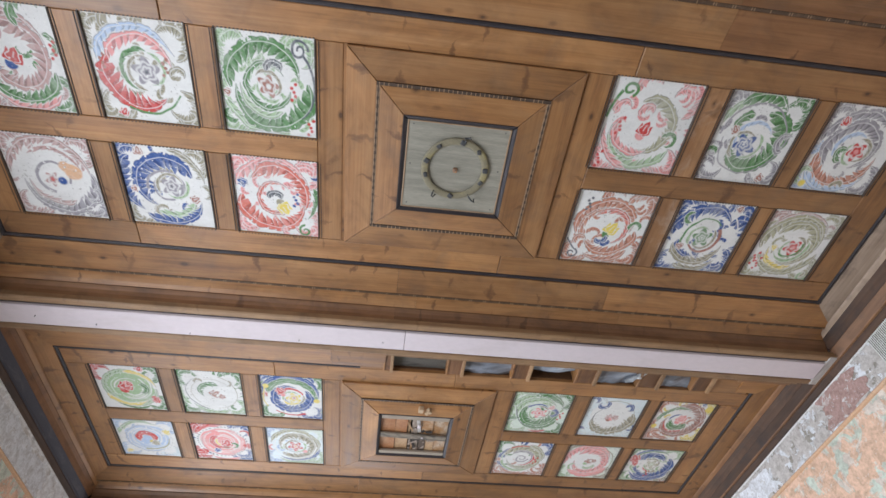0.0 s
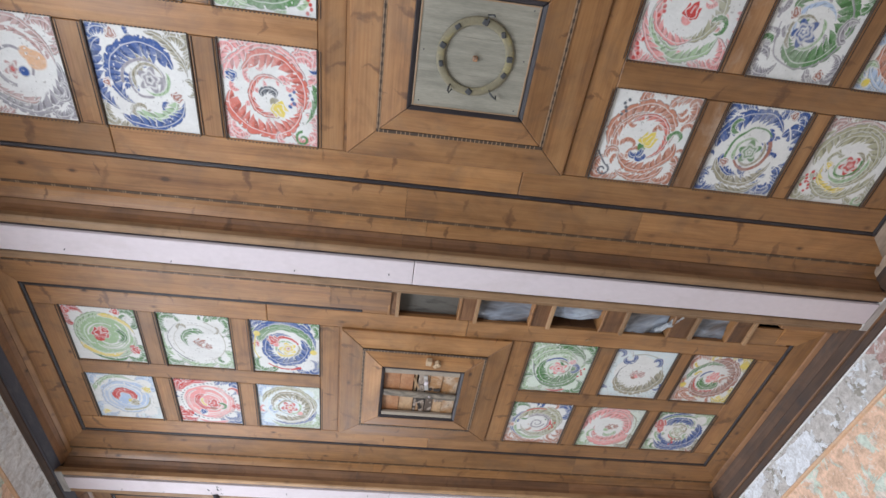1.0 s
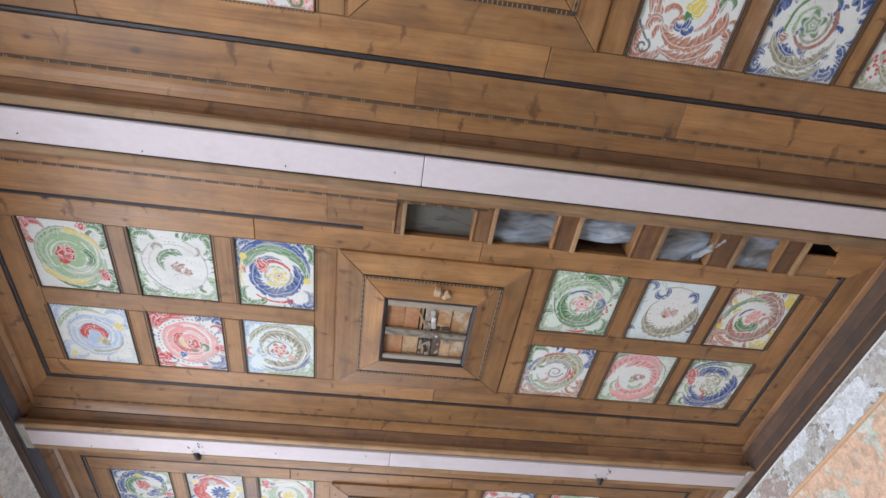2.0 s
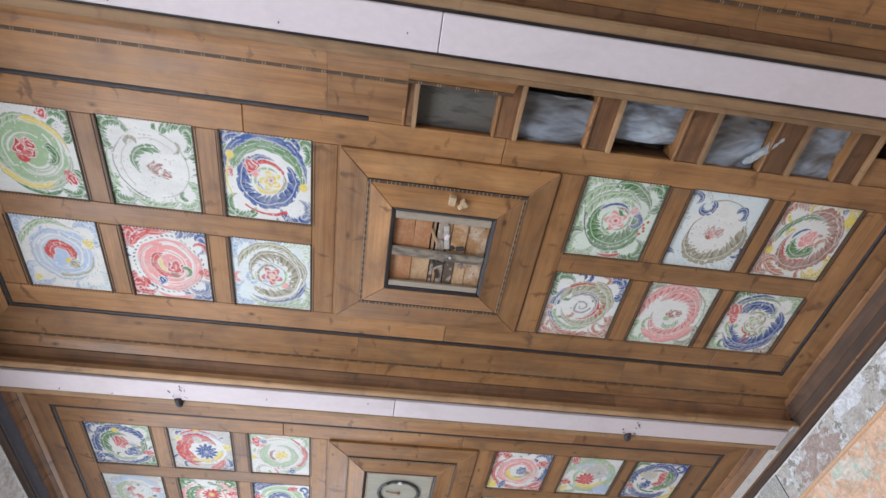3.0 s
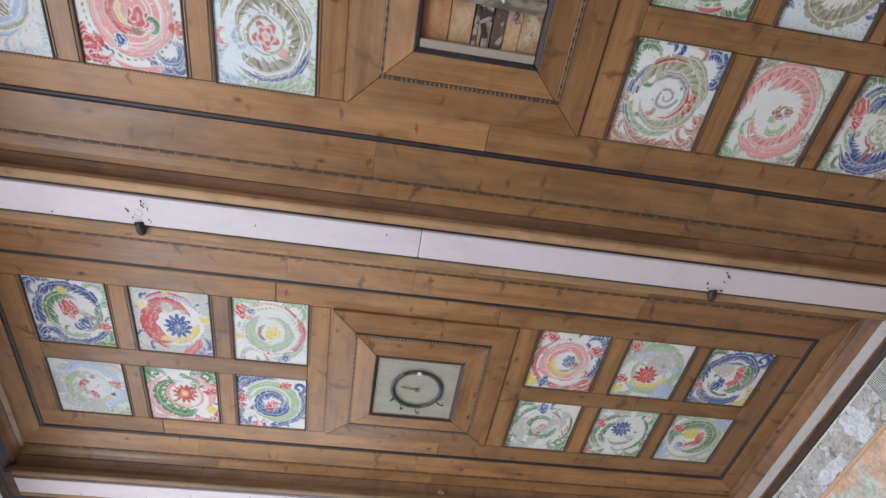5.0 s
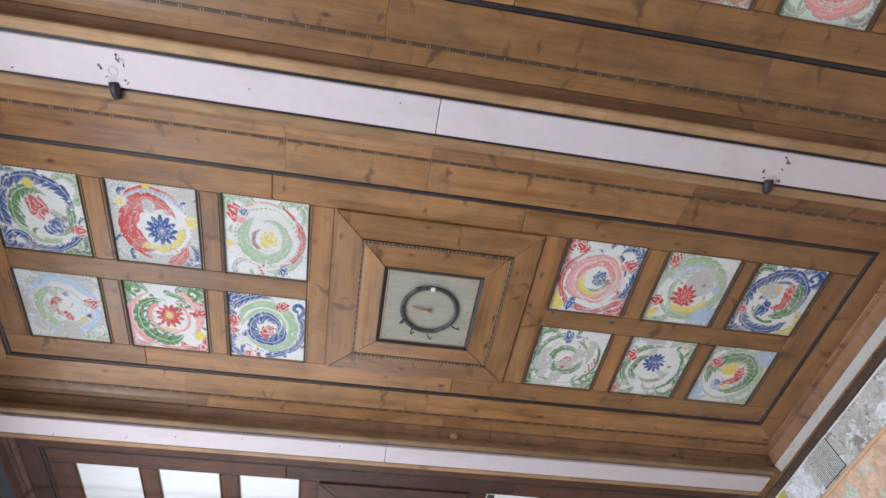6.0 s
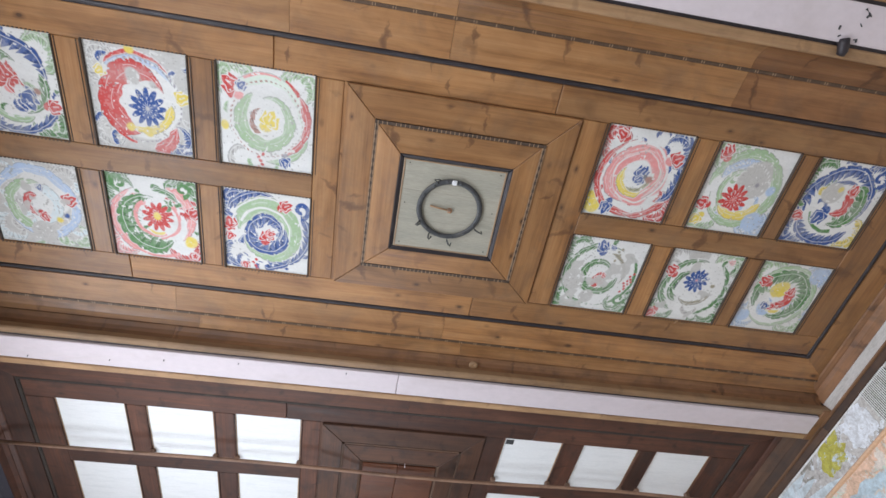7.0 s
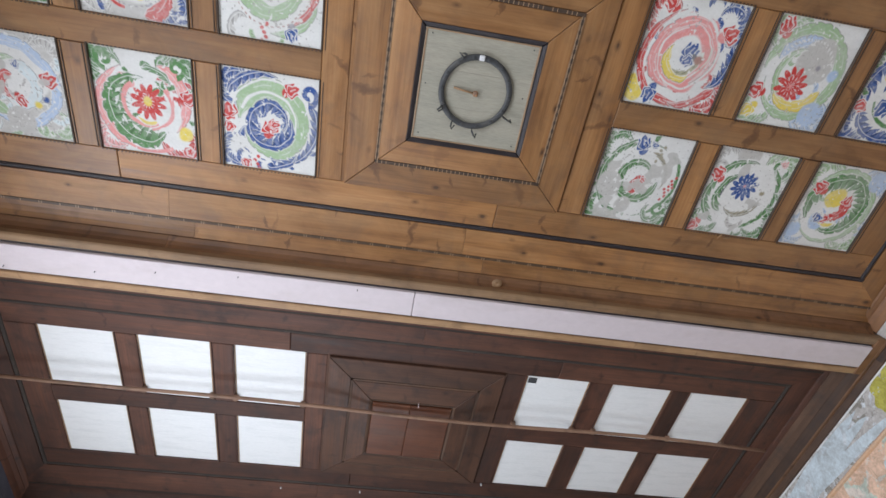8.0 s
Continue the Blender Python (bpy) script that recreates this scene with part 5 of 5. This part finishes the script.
          "0.5;K AgGG;D A 0.26 -0.2 -0.85;D W 0.80;F G 0.82 0.74 120 160 0.12;F G 0.86 0.80 -50 140 0.08;F G 0.58 0.48 130 120 0.12;S K 0.5 0.44 170 120 0.02;O dBB 0.34 0.0 -0.20;O dBP 0.12 0.0 -0.20;O bRR 0.26 -0.76 -0.38 -140;O bRR 0.26 -0.84 0.84 130;F T 0.50 0.46 10 120 0.10;D T 0.06 0.5 -0.1;L G 0.82 0.1 0.24 -80 180 0.10;L A 0.1 0.55 0.24 10 180 0.08;O bPW 0.16 0.7 -0.8 -40",
          "0.25;K gbgb;A g 0.88 0.80 -178 340 0.10;F G 0.66 0.50 150 330 0.26;D b 0.20 -0.26 0.36;D Y 0.24 -0.12 -0.26;A Y 0.40 0.36 60 100 0.06;A R 0.24 0.16 -70 200 0.18;O bRR 0.22 0.18 -0.22 -70;O bRR 0.20 -0.10 0.24 140;O bBW 0.20 -0.28 0.24 120;O bRR 0.30 -0.62 -0.42 -150;D b 0.22 0.72 -0.74;D b 0.18 -0.76 0.62;L g 0.5 0.8 0.2 20 180 0.09"],
}
HEARTS = {"d": "daisy", "r": "rose", "b": "bud"}
for key, rows in DESIGNS.items():
    for n, design in enumerate(rows):
        fronds = [s.split()[1] for s in design.split(";") if s[0] in "FAD"]
        lead = next((f for f in fronds if f != "W"), "G")
        other = next((f for f in fronds if f not in (lead, "W")), "T")
        heart = next(s.split()[1] for s in design.split(";") if s[0] == "O")
        label = "square panel painted " + TINT[lead] + " and " + TINT[other] + " scrolls, " + TINT[heart[1]] + " " + HEARTS[heart[0]]
        painted_panel(key, n // 6, n % 6, scroll(100 * ord(key) + n, design), label)

for n in range(12):
    c0, c1 = COLS_D[n % 6]
    r0, r1 = ROWS[n // 6]
    p = board("white_panel", c0 + 0.002, c1 - 0.002, BAYS["D"] + r0 + 0.001, BAYS["D"] + r1 - 0.001, ZF + 0.008, ZF + 0.02, PRIMER, None, 0.002, along="x")
    tagged(p, "blank square panel primed white, set in dark boards", "ceiling panel", "white ceiling panels")
    for q, s in ((c0 + 0.012, 1), (c1 - 0.012, -1)):
        board("edge_strip", q - 0.0025, q + 0.0025, BAYS["D"] + r0 + 0.004, BAYS["D"] + r1 - 0.004, ZF + 0.005, ZF + 0.009, PALE, p, 0, "thin pale wooden edge strip")


# ---- centre panels ----
def ring_panel(key, plank_mat, ring_mat, hooks, ink, screw):
    y = BAYS[key]
    ob = empty("ringed_panel", XC, y, ZF - 0.045, "grey-green plank panel with a dark ring and small hooks", "ceiling panel", "centre panels")
    z = ZF - 0.042
    ys = [-0.219, -0.075, 0.07, 0.219]
    for a, b in zip(ys, ys[1:]):
        board("plank", XC - 0.227, XC + 0.227, y + a + 0.0002, y + b - 0.0002, z, z + 0.02, plank_mat, ob, 0)
    for s in (-1, 1):
        board("edge_strip", *sorted((XC + s * 0.2255, XC + s * 0.219)), y - 0.218, y + 0.218, z - 0.003, z + 0.002, TICK, ob, 0.001, "thin pale edge strip")
        board("edge_strip", XC - 0.218, XC + 0.218, *sorted((y + s * 0.2185, y + s * 0.213)), z - 0.003, z + 0.002, TICK, ob, 0.001, "thin pale edge strip")
    part("ring", torus(0.137, 0.012 if screw else 0.0165, 56, 10, 0.6 if screw else 0.3), ring_mat, ob, ink, pose(XC + 0.004, y - 0.005, z - 0.008))
    for k, a in enumerate(hooks):
        c, s = math.cos(radians(a)), math.sin(radians(a))
        r = 0.14
        pts = [(r * c, r * s, 0), ((r + 0.012) * c, (r + 0.012) * s, -0.018), ((r + 0.028) * c + 0.008 * s, (r + 0.028) * s, -0.022), ((r + 0.034) * c + 0.016, (r + 0.034) * s + 0.006, -0.014), ((r + 0.022) * c + 0.02, (r + 0.022) * s, -0.012)]
        part("hook", tube(pts, 0.0045, 7, 0.7), IRON, ob, "", pose(XC + 0.004, y - 0.005, z - 0.008))
    for k in range(14 if screw else 0):
        a = 2 * math.pi * k / 14
        part("rivet", torus(0.004, 0.004, 8, 6), IRON, ob, "", pose(XC + 0.004 + 0.137 * math.cos(a), y - 0.005 + 0.137 * math.sin(a), z - 0.015))
    for k, a in enumerate(() if screw else (-128, -82, -46, -4, 24, 92, 164, -166)):
        part("clip", box(0.018 + 0.006 * (k % 2), 0.024, 0.012, 0.005), IRON, ob, "dark iron clip", pose(XC + 0.004 + 0.136 * math.cos(radians(a)), y - 0.005 + 0.136 * math.sin(radians(a)), z - 0.013, 0, 0, a + 15 * (k % 3)))
    part("stub", box(0.02, 0.02, 0.02, 0.004), PEELED, ob, "small orange plug at the centre", pose(XC + 0.005, y, z - 0.006))
    for sx in (-0.2, 0.2):
        for sy in (-0.2, -0.01, 0.195):
            part("nail", box(0.005, 0.005, 0.004, 0.001), IRON, ob, "", pose(XC + sx, y + sy, z - 0.001))
    if screw:
        part("screw_plate", box(0.022, 0.022, 0.01, 0.004), STEEL, ob, "bright metal plate on the ring", pose(XC + 0.004, y - 0.142, z - 0.018))
        part("pointer", tube([(-0.09, -0.012, 0), (-0.045, -0.006, -0.002), (0, 0, 0)], 0.004, 6), PALE, ob, "slim pale wooden pin", pose(XC + 0.005, y, z - 0.006))
    return ob


DINGY = paint("dingy_olive_plank", (0.30, 0.28, 0.225), (0.21, 0.20, 0.16), 0.8, 0.6, 3.0, (1.2, 9, 9), 0.2, (0.40, 0.62))
OLIVE = paint("tarnished_wreath", (0.20, 0.175, 0.11), (0.32, 0.27, 0.12), 0.8, 0.6, 9.0)
ring_panel("A", DINGY, OLIVE, (-80, 58, 126), "tarnished olive ring like a thin wreath", False)
ring_panel("C", GREYPLANK, IRON, (-120, 30, 85, 150, 120), "dark iron ring", True)

# old painted boards left open in the second bay
yB = BAYS["B"]
old = empty("old_panel", XC, yB, ZF - 0.04, "old peeling orange boards behind weathered grey battens", "ceiling panel", "centre panels")
zb = ZF - 0.03
RUSTY = paint("rusty_old_paint", (0.34, 0.145, 0.060), (0.46, 0.25, 0.125), 0.8, 0.6, 9.0, (1.6, 1, 1), 0.4, (0.44, 0.68), mottle=0.2)
OCHREOUS = paint("ochre_old_paint", (0.36, 0.185, 0.075), (0.52, 0.42, 0.32), 0.8, 0.6, 10.0, (1.4, 1, 1), 0.4, (0.45, 0.62), specks=(0.09, 0.06, 0.045), mottle=0.22)
BONE = paint("bone_old_paint", (0.46, 0.30, 0.17), (0.34, 0.17, 0.08), 0.8, 0.6, 9.0, (1.6, 1, 1), 0.4, (0.45, 0.66), mottle=0.2)
CHARRED = paint("charred_old_paint", (0.09, 0.06, 0.042), (0.42, 0.34, 0.28), 0.8, 0.7, 16.0, (1, 1, 1), 0.4, (0.54, 0.60))
DRAB = paint("drab_old_paint", (0.34, 0.27, 0.215), (0.16, 0.11, 0.08), 0.8, 0.7, 12.0, (2, 1, 1), 0.4, (0.48, 0.60), specks=(0.55, 0.50, 0.45))
tilt = random.Random(4)
OLD_BOARDS = {-1: ((-0.228, -0.128, RUSTY), (-0.128, -0.047, RUSTY), (-0.043, -0.026, BONE), (-0.018, 0.028, DRAB), (0.034, 0.052, BONE), (0.052, 0.128, OCHREOUS), (0.128, 0.228, OCHREOUS)),
              1: ((-0.228, -0.124, RUSTY), (-0.124, -0.034, BONE), (-0.030, -0.012, CHARRED), (-0.012, 0.003, BONE), (0.006, 0.038, DRAB), (0.042, 0.088, CHARRED), (0.088, 0.150, BONE), (0.150, 0.228, OCHREOUS))}
for row, boards in OLD_BOARDS.items():
    for a, b, mat in boards:
        lift = tilt.uniform(0.0, 0.010)
        part("old_board", box(b - a - 0.002, 0.205, 0.010, 0.001), mat, old, "", pose(XC + (a + b) / 2, yB + 0.008 + row * 0.1045, zb + 0.012 + lift, tilt.uniform(-1, 1), tilt.uniform(-4, 4), tilt.uniform(-0.8, 0.8)))
board("backing", XC - 0.228, XC + 0.228, yB - 0.22, yB + 0.22, zb + 0.05, zb + 0.06, BLACKISH, old, 0)
for a, b, dz in ((-0.219, -0.180, 0), (0.186, 0.219, 0)):
    board("batten", XC - 0.227, XC + 0.227, yB + a, yB + b, zb - 0.012 + dz, zb + 0.006, BATTEN, old, 0.003)
part("batten", box(0.456, 0.052, 0.016, 0.005), STAINED, old, "", pose(XC, yB + 0.012, zb - 0.004, 0, 0, 2.0))
for q in range(4):
    part("splinter", box(0.012 + 0.006 * (q % 3), 0.09 + 0.02 * (q % 4), 0.006, 0.001), (BONE, BLACKISH, ASHEN, CHARRED)[q], old, "torn splinter of wood", pose(XC + 0.03 * (q - 1), yB - 0.09 + 0.19 * (q % 2), zb + 0.002 + 0.003 * q, 4 * q - 9, 6 * (q - 3), 8 * (q - 3)))
ragged = random.Random(12)
for q in range(9):
    part("splinter", box(ragged.uniform(0.012, 0.03), ragged.uniform(0.02, 0.05), 0.006, 0.002), (CHARRED, BLACKISH, DRAB)[q % 3], old, "charred ragged scrap of wood",
         pose(XC + ragged.uniform(0.0, 0.17), yB + (-0.035 if q % 2 else 0.075) + ragged.uniform(-0.02, 0.02), zb + 0.004 + 0.001 * q, ragged.uniform(-8, 8), ragged.uniform(-8, 8), ragged.uniform(0, 180)))
part("lime_lump", box(0.02, 0.035, 0.012, 0.005), LIMED, old, "lump of white lime", pose(XC + 0.03, yB - 0.10, zb - 0.004, 0, 0, 15))
part("lime_lump", box(0.014, 0.012, 0.01, 0.004), LIMED, old, "lump of white lime", pose(XC + 0.06, yB + 0.012, zb - 0.015, 0, 0, 40))

# plain raised panel of the last bay
yD = BAYS["D"]
plain = empty("raised_panel", XC, yD, ZF - 0.045, "raised reddish-brown wooden panel in two boards", "ceiling panel", "centre panels")
board("board", XC - 0.227, XC - 0.012, yD - 0.219, yD + 0.219, ZF - 0.056, ZF - 0.03, REDDISH, plain, 0.004, along="x")
board("board", XC - 0.0115, XC + 0.227, yD - 0.219, yD + 0.219, ZF - 0.055, ZF - 0.03, REDDISH, plain, 0.004, along="x")
part("nail", tube([(0, 0, 0), (0, 0, -0.03)], 0.003, 6), LIMED, plain, "whitish nail", pose(XC + 0.03, yD - 0.24, ZF - 0.05))

# ---- the opened border of the second bay: ribs, sheeting, loose boards ----
yb = BEAMS[1]
part_y0, part_y1 = yb + 0.126, BAYS["B"] - GY + 0.012
torn = empty("opened_border", 3.3, yb + 0.25, 3.75, "opened ceiling border showing ribs and an unlined cavity", "ceiling opening", kind="structure")
board("head_strip", 2.172, X1 - 0.13, yb + 0.125, yb + 0.150, 3.668, 3.70, PALE, torn, 0.003)
side_top = [(yb + 0.126, 3.686), (yb + 0.16, 3.705), (yb + 0.19, 3.735), (yb + 0.215, 3.765), (yb + 0.215, 3.80), (yb + 0.126, 3.80)]
profile("cove_remnant", side_top, 2.172, 2.600, HONEY, torn)
inlay(2.172, 2.600, yb + 0.222, 3.7625, torn, "x", 0.012, 0.077, 3, (-0.8, 0.8), FADED)
for xr, w in ((2.188, 0.036), (2.60, 0.085), (3.015, 0.095), (3.435, 0.115), (3.848, 0.12), (4.20, 0.10)):
    board("rib", xr - w / 2, xr + w / 2, yb + 0.128, part_y1 - 0.004, 3.792, 3.92, SHADY, torn, 0.003, along="y")
    board("rib_edge", xr + w / 2 - 0.004, xr + w / 2 + 0.016, yb + 0.150, part_y1 - 0.004, 3.772, 3.90, PALE, torn, 0.002, along="y")
    board("rib_edge", xr - w / 2 - 0.010, xr - w / 2 + 0.003, yb + 0.150, part_y1 - 0.004, 3.784, 3.90, HONEY, torn, 0.002, along="y")
board("inner_rail", 2.15, X1 - 0.14, part_y1 + 0.001, part_y1 + 0.03, 3.822, 3.93, SHADY, torn)
# closes the cavity; its dark colour stands in for the shade inside
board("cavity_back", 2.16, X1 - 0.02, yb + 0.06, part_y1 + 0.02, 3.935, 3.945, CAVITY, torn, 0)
board("cover_board", 4.262, 4.53, yb + 0.285, part_y1 - 0.004, 3.790, 3.806, HONEY, torn, 0.003)
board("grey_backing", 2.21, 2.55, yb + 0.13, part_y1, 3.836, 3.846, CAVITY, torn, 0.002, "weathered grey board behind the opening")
board("side_block", 4.33, X1 - 0.13, yb + 0.15, yb + 0.20, 3.70, 3.76, HONEY, torn, 0.004)
profile("loose_end", [(yb + 0.235, 3.771), (part_y1 - 0.02, 3.789), (part_y1 - 0.02, 3.806), (yb + 0.235, 3.800)], 4.45, X1 - 0.12, HONEY, torn)


def sheet(x0, x1, z, seed, sag):
    """Crumpled plastic tucked between two ribs."""
    bm = bmesh.new()
    nx, ny = 64, 54
    y0, y1 = yb + (0.215 if seed < 2 else 0.165), part_y1 + (-0.055 if 4 < seed < 5 else 0.01)
    rows = []
    for i in range(nx):
        row = []
        for j in range(ny):
            u, v = i / (nx - 1), j / (ny - 1)
            h = 0.022 * noise.noise((u * 2.2 + seed, v * 2.2, seed)) + 0.014 * abs(noise.noise((u * 2.5 + v * 3 + seed, v * 4, 2))) + 0.005 * abs(noise.noise((u * 3 - v * 4 + seed, v * 9, 5)))
            row.append(bm.verts.new((x0 + (x1 - x0) * u, y0 + (y1 - y0) * v, z - sag * math.sin(math.pi * u) * (0.3 + 0.7 * v) - h)))
        rows.append(row)
    for i in range(nx - 1):
        for j in range(ny - 1):
            bm.faces.new((rows[i][j], rows[i + 1][j], rows[i + 1][j + 1], rows[i][j + 1])).smooth = True
    bmesh.ops.recalc_face_normals(bm, faces=bm.faces[:])
    bmesh.ops.solidify(bm, geom=bm.faces[:], thickness=0.0015)
    ob = part("plastic_sheet", bm, PLASTIC)
    return tagged(ob, "crumpled grey plastic sheet tucked between ceiling ribs", "plastic sheet", "plastic sheets in the opening")


for n, (a, b, z, sag) in enumerate(((2.66, 2.96, 3.835, 0.012), (3.07, 3.37, 3.835, 0.012), (3.50, 3.775, 3.835, 0.01), (3.93, 4.145, 3.835, 0.012))):
    sheet(a, b, z, n * 3.7 + 1, sag)
CLEAR = paint("pale_film", (0.66, 0.68, 0.70), (0.45, 0.47, 0.5), 0.7, 0.2, 14.0)
bm = bmesh.new()
strip = []
for i in range(40):
    u = i / 39
    c = Vector((3.865 - 0.145 * u, yb + 0.200 + 0.205 * u, 3.815 - 0.025 * math.sin(3.1 * u)))
    w = 0.040 * (1 - 0.72 * u) * (1 + 0.22 * math.sin(9 * u) + 0.45 * noise.noise((14 * u, 0, 3)))
    strip.append((bm.verts.new(c + Vector((w, w * 0.6, 0.012))), bm.verts.new(c + Vector((0.004 * math.sin(23 * u), 0, -0.006 - 0.010 * noise.noise((9 * u, 2, 7))))), bm.verts.new(c + Vector((-w, -w * 0.6, 0.012)))))
for p, q in zip(strip, strip[1:]):
    bm.faces.new((p[0], q[0], q[1], p[1])).smooth = True
    bm.faces.new((p[1], q[1], q[2], p[2])).smooth = True
bmesh.ops.solidify(bm, geom=bm.faces[:], thickness=0.002)
tagged(part("film_strip", bm, CLEAR), "torn strip of pale clear film hanging from the opening", "plastic strip")

# ---- small things ----
for n, (bx, by, turn, lx, ly) in enumerate(((2.428, 5.352, 4, 0.032, 0.046), (2.482, 5.362, -38, 0.026, 0.034))):
    tagged(part("wood_block", box(lx, ly, 0.03, 0.003), FRESH, None, "", pose(bx, by, ZF - 0.052, 8, 0, turn)), "small pale wooden block nailed to the centre frame", "wood block", "wood blocks")
tagged(part("wood_block", box(0.022, 0.022, 0.028, 0.003), FRESH, None, "", pose(2.468, 5.378, ZF - 0.055, 0, 20, 50)), "small pale wooden block nailed to the centre frame", "wood block", "wood blocks")
knob_bm = torus(0.013, 0.0125, 18, 8, 0.7)
tagged(part("peg", knob_bm, PALE, None, "", pose(2.686, 8.582, 3.70)), "small round wooden peg in the beam's cove", "peg")

# iron hooks left in the third beam's soffit, with rust-dark holes
for hx in (1.085, 3.728):
    h = empty("iron_hook", hx, BEAMS[2] + 0.07, 3.65, "black iron hook end on the whitewashed beam board", "iron hook", "iron hooks")
    by = BEAMS[2]
    part("tongue", tube([(-0.004, -0.014, 0.006), (0.0, 0.006, -0.004), (0.004, 0.024, -0.008), (0.006, 0.036, -0.004)], 0.022, 10, 0.72), BLACK, h, "", pose(hx, by + 0.072, 3.646))
    part("pin", tube([(0, 0, 0), (0.006, 0.012, -0.016), (0.018, 0.022, -0.018)], 0.004, 7, 0.6), IRON, h, "", pose(hx + 0.018, by - 0.052, 3.645))
    if hx < 2:
        part("ring_mark", torus(0.016, 0.004, 22, 6, 0.2), LIMED, h, "whitewashed scar of a ring", pose(hx - 0.002, by + 0.012, 3.6448))
    fleck = random.Random(int(hx * 100))
    for k in range(6):
        part("rust_fleck", box(fleck.uniform(0.003, 0.009), fleck.uniform(0.004, 0.016), 0.003, 0.001), IRON, h, "",
             pose(hx + fleck.choice((-1, 1)) * fleck.uniform(0.022, 0.048), by + fleck.uniform(-0.058, 0.055), 3.6445, 0, 0, fleck.uniform(0, 180)))

# nails along the soffit boards
for n, by in enumerate(BEAMS[1:4]):
    for k in range(5):
        nx = 0.35 + 0.42 * k + 0.13 * math.sin(5 * k + n)
        part("nail", tube([(0, 0, 0.004), (0.001, 0.002, -0.009)], 0.002, 6), IRON, soffits[n + 1], "", pose(nx, by + 0.05 * math.sin(k * 7 + n), 3.645))

# wooden pole across the last bay, on little brackets
pole_pts = [(0.10 + (4.60 - 0.10) * k / 12, 9.545 + 0.010 * math.sin(k * 1.1) + 0.02 * (k / 12), 3.712 + 0.006 * math.sin(k * 0.8)) for k in range(13)]
pole = part("wooden_pole", tube(pole_pts, 0.0105, 10), POLE)
tagged(pole, "long rough brown wooden pole held under the panels", "pole")
for c0, c1 in COLS_D[1:]:
    for bx in (c0 + 0.012, c1 - 0.012):
        if 0.9 < bx < 4.5:
            part("bracket", box(0.03, 0.034, 0.03, 0.005), POLE, pole, "small wooden bracket", pose(bx, 9.628, ZF - 0.008, 15, 0, 0))
tagged(part("sticker", box(0.048, 0.04, 0.002, 0), IRON, None, "", pose(3.062, 9.275, ZF + 0.0065)), "small dark grey paper label on a white panel", "label")

for sx, sy, turn in ((3.72, 8.214, 20), (3.76, 8.218, 70), (3.33, 5.122, 40)):
    tagged(part("splinter", box(0.006, 0.03, 0.005, 0.001), PALE, None, "", pose(sx, sy, ZF - 0.004, 12, 0, turn)), "pale torn wood splinter at a panel's edge", "splinter", "splinters")

# pale nail heads in the dark border
for nx, ny in ((1.668, 10.407), (2.176, 10.388), (2.953, 10.216), (3.62, 10.36)):
    tagged(part("nail", tube([(0, 0, 0.006), (0, 0, -0.006), (0.002, 0, -0.010)], 0.0055, 7, 0.8), STEEL, None, "", pose(nx, ny, 3.787)), "pale nail head in the dark ceiling border", "nail", "pale nails")

# vents in the frieze
def vent(y):
    ob = empty("wall_vent", X1 - 0.012, y, 3.525, "grey metal ventilation grille with narrow slats", "vent grille", "vent grilles")
    board("backing", X1 - 0.004, X1 + 0.002, y - 0.105, y + 0.105, 3.42, 3.635, BLACKISH, ob, 0)
    n = 19
    for k in range(n):
        yy = y - 0.100 + 0.200 * k / (n - 1)
        part("slat", box(0.003, 0.0056, 0.212, 0), VENTGREY, ob, "", pose(X1 - 0.007, yy, 3.5275))
    return ob


for vy in (4.215, 7.105, 8.318):
    vent(vy)
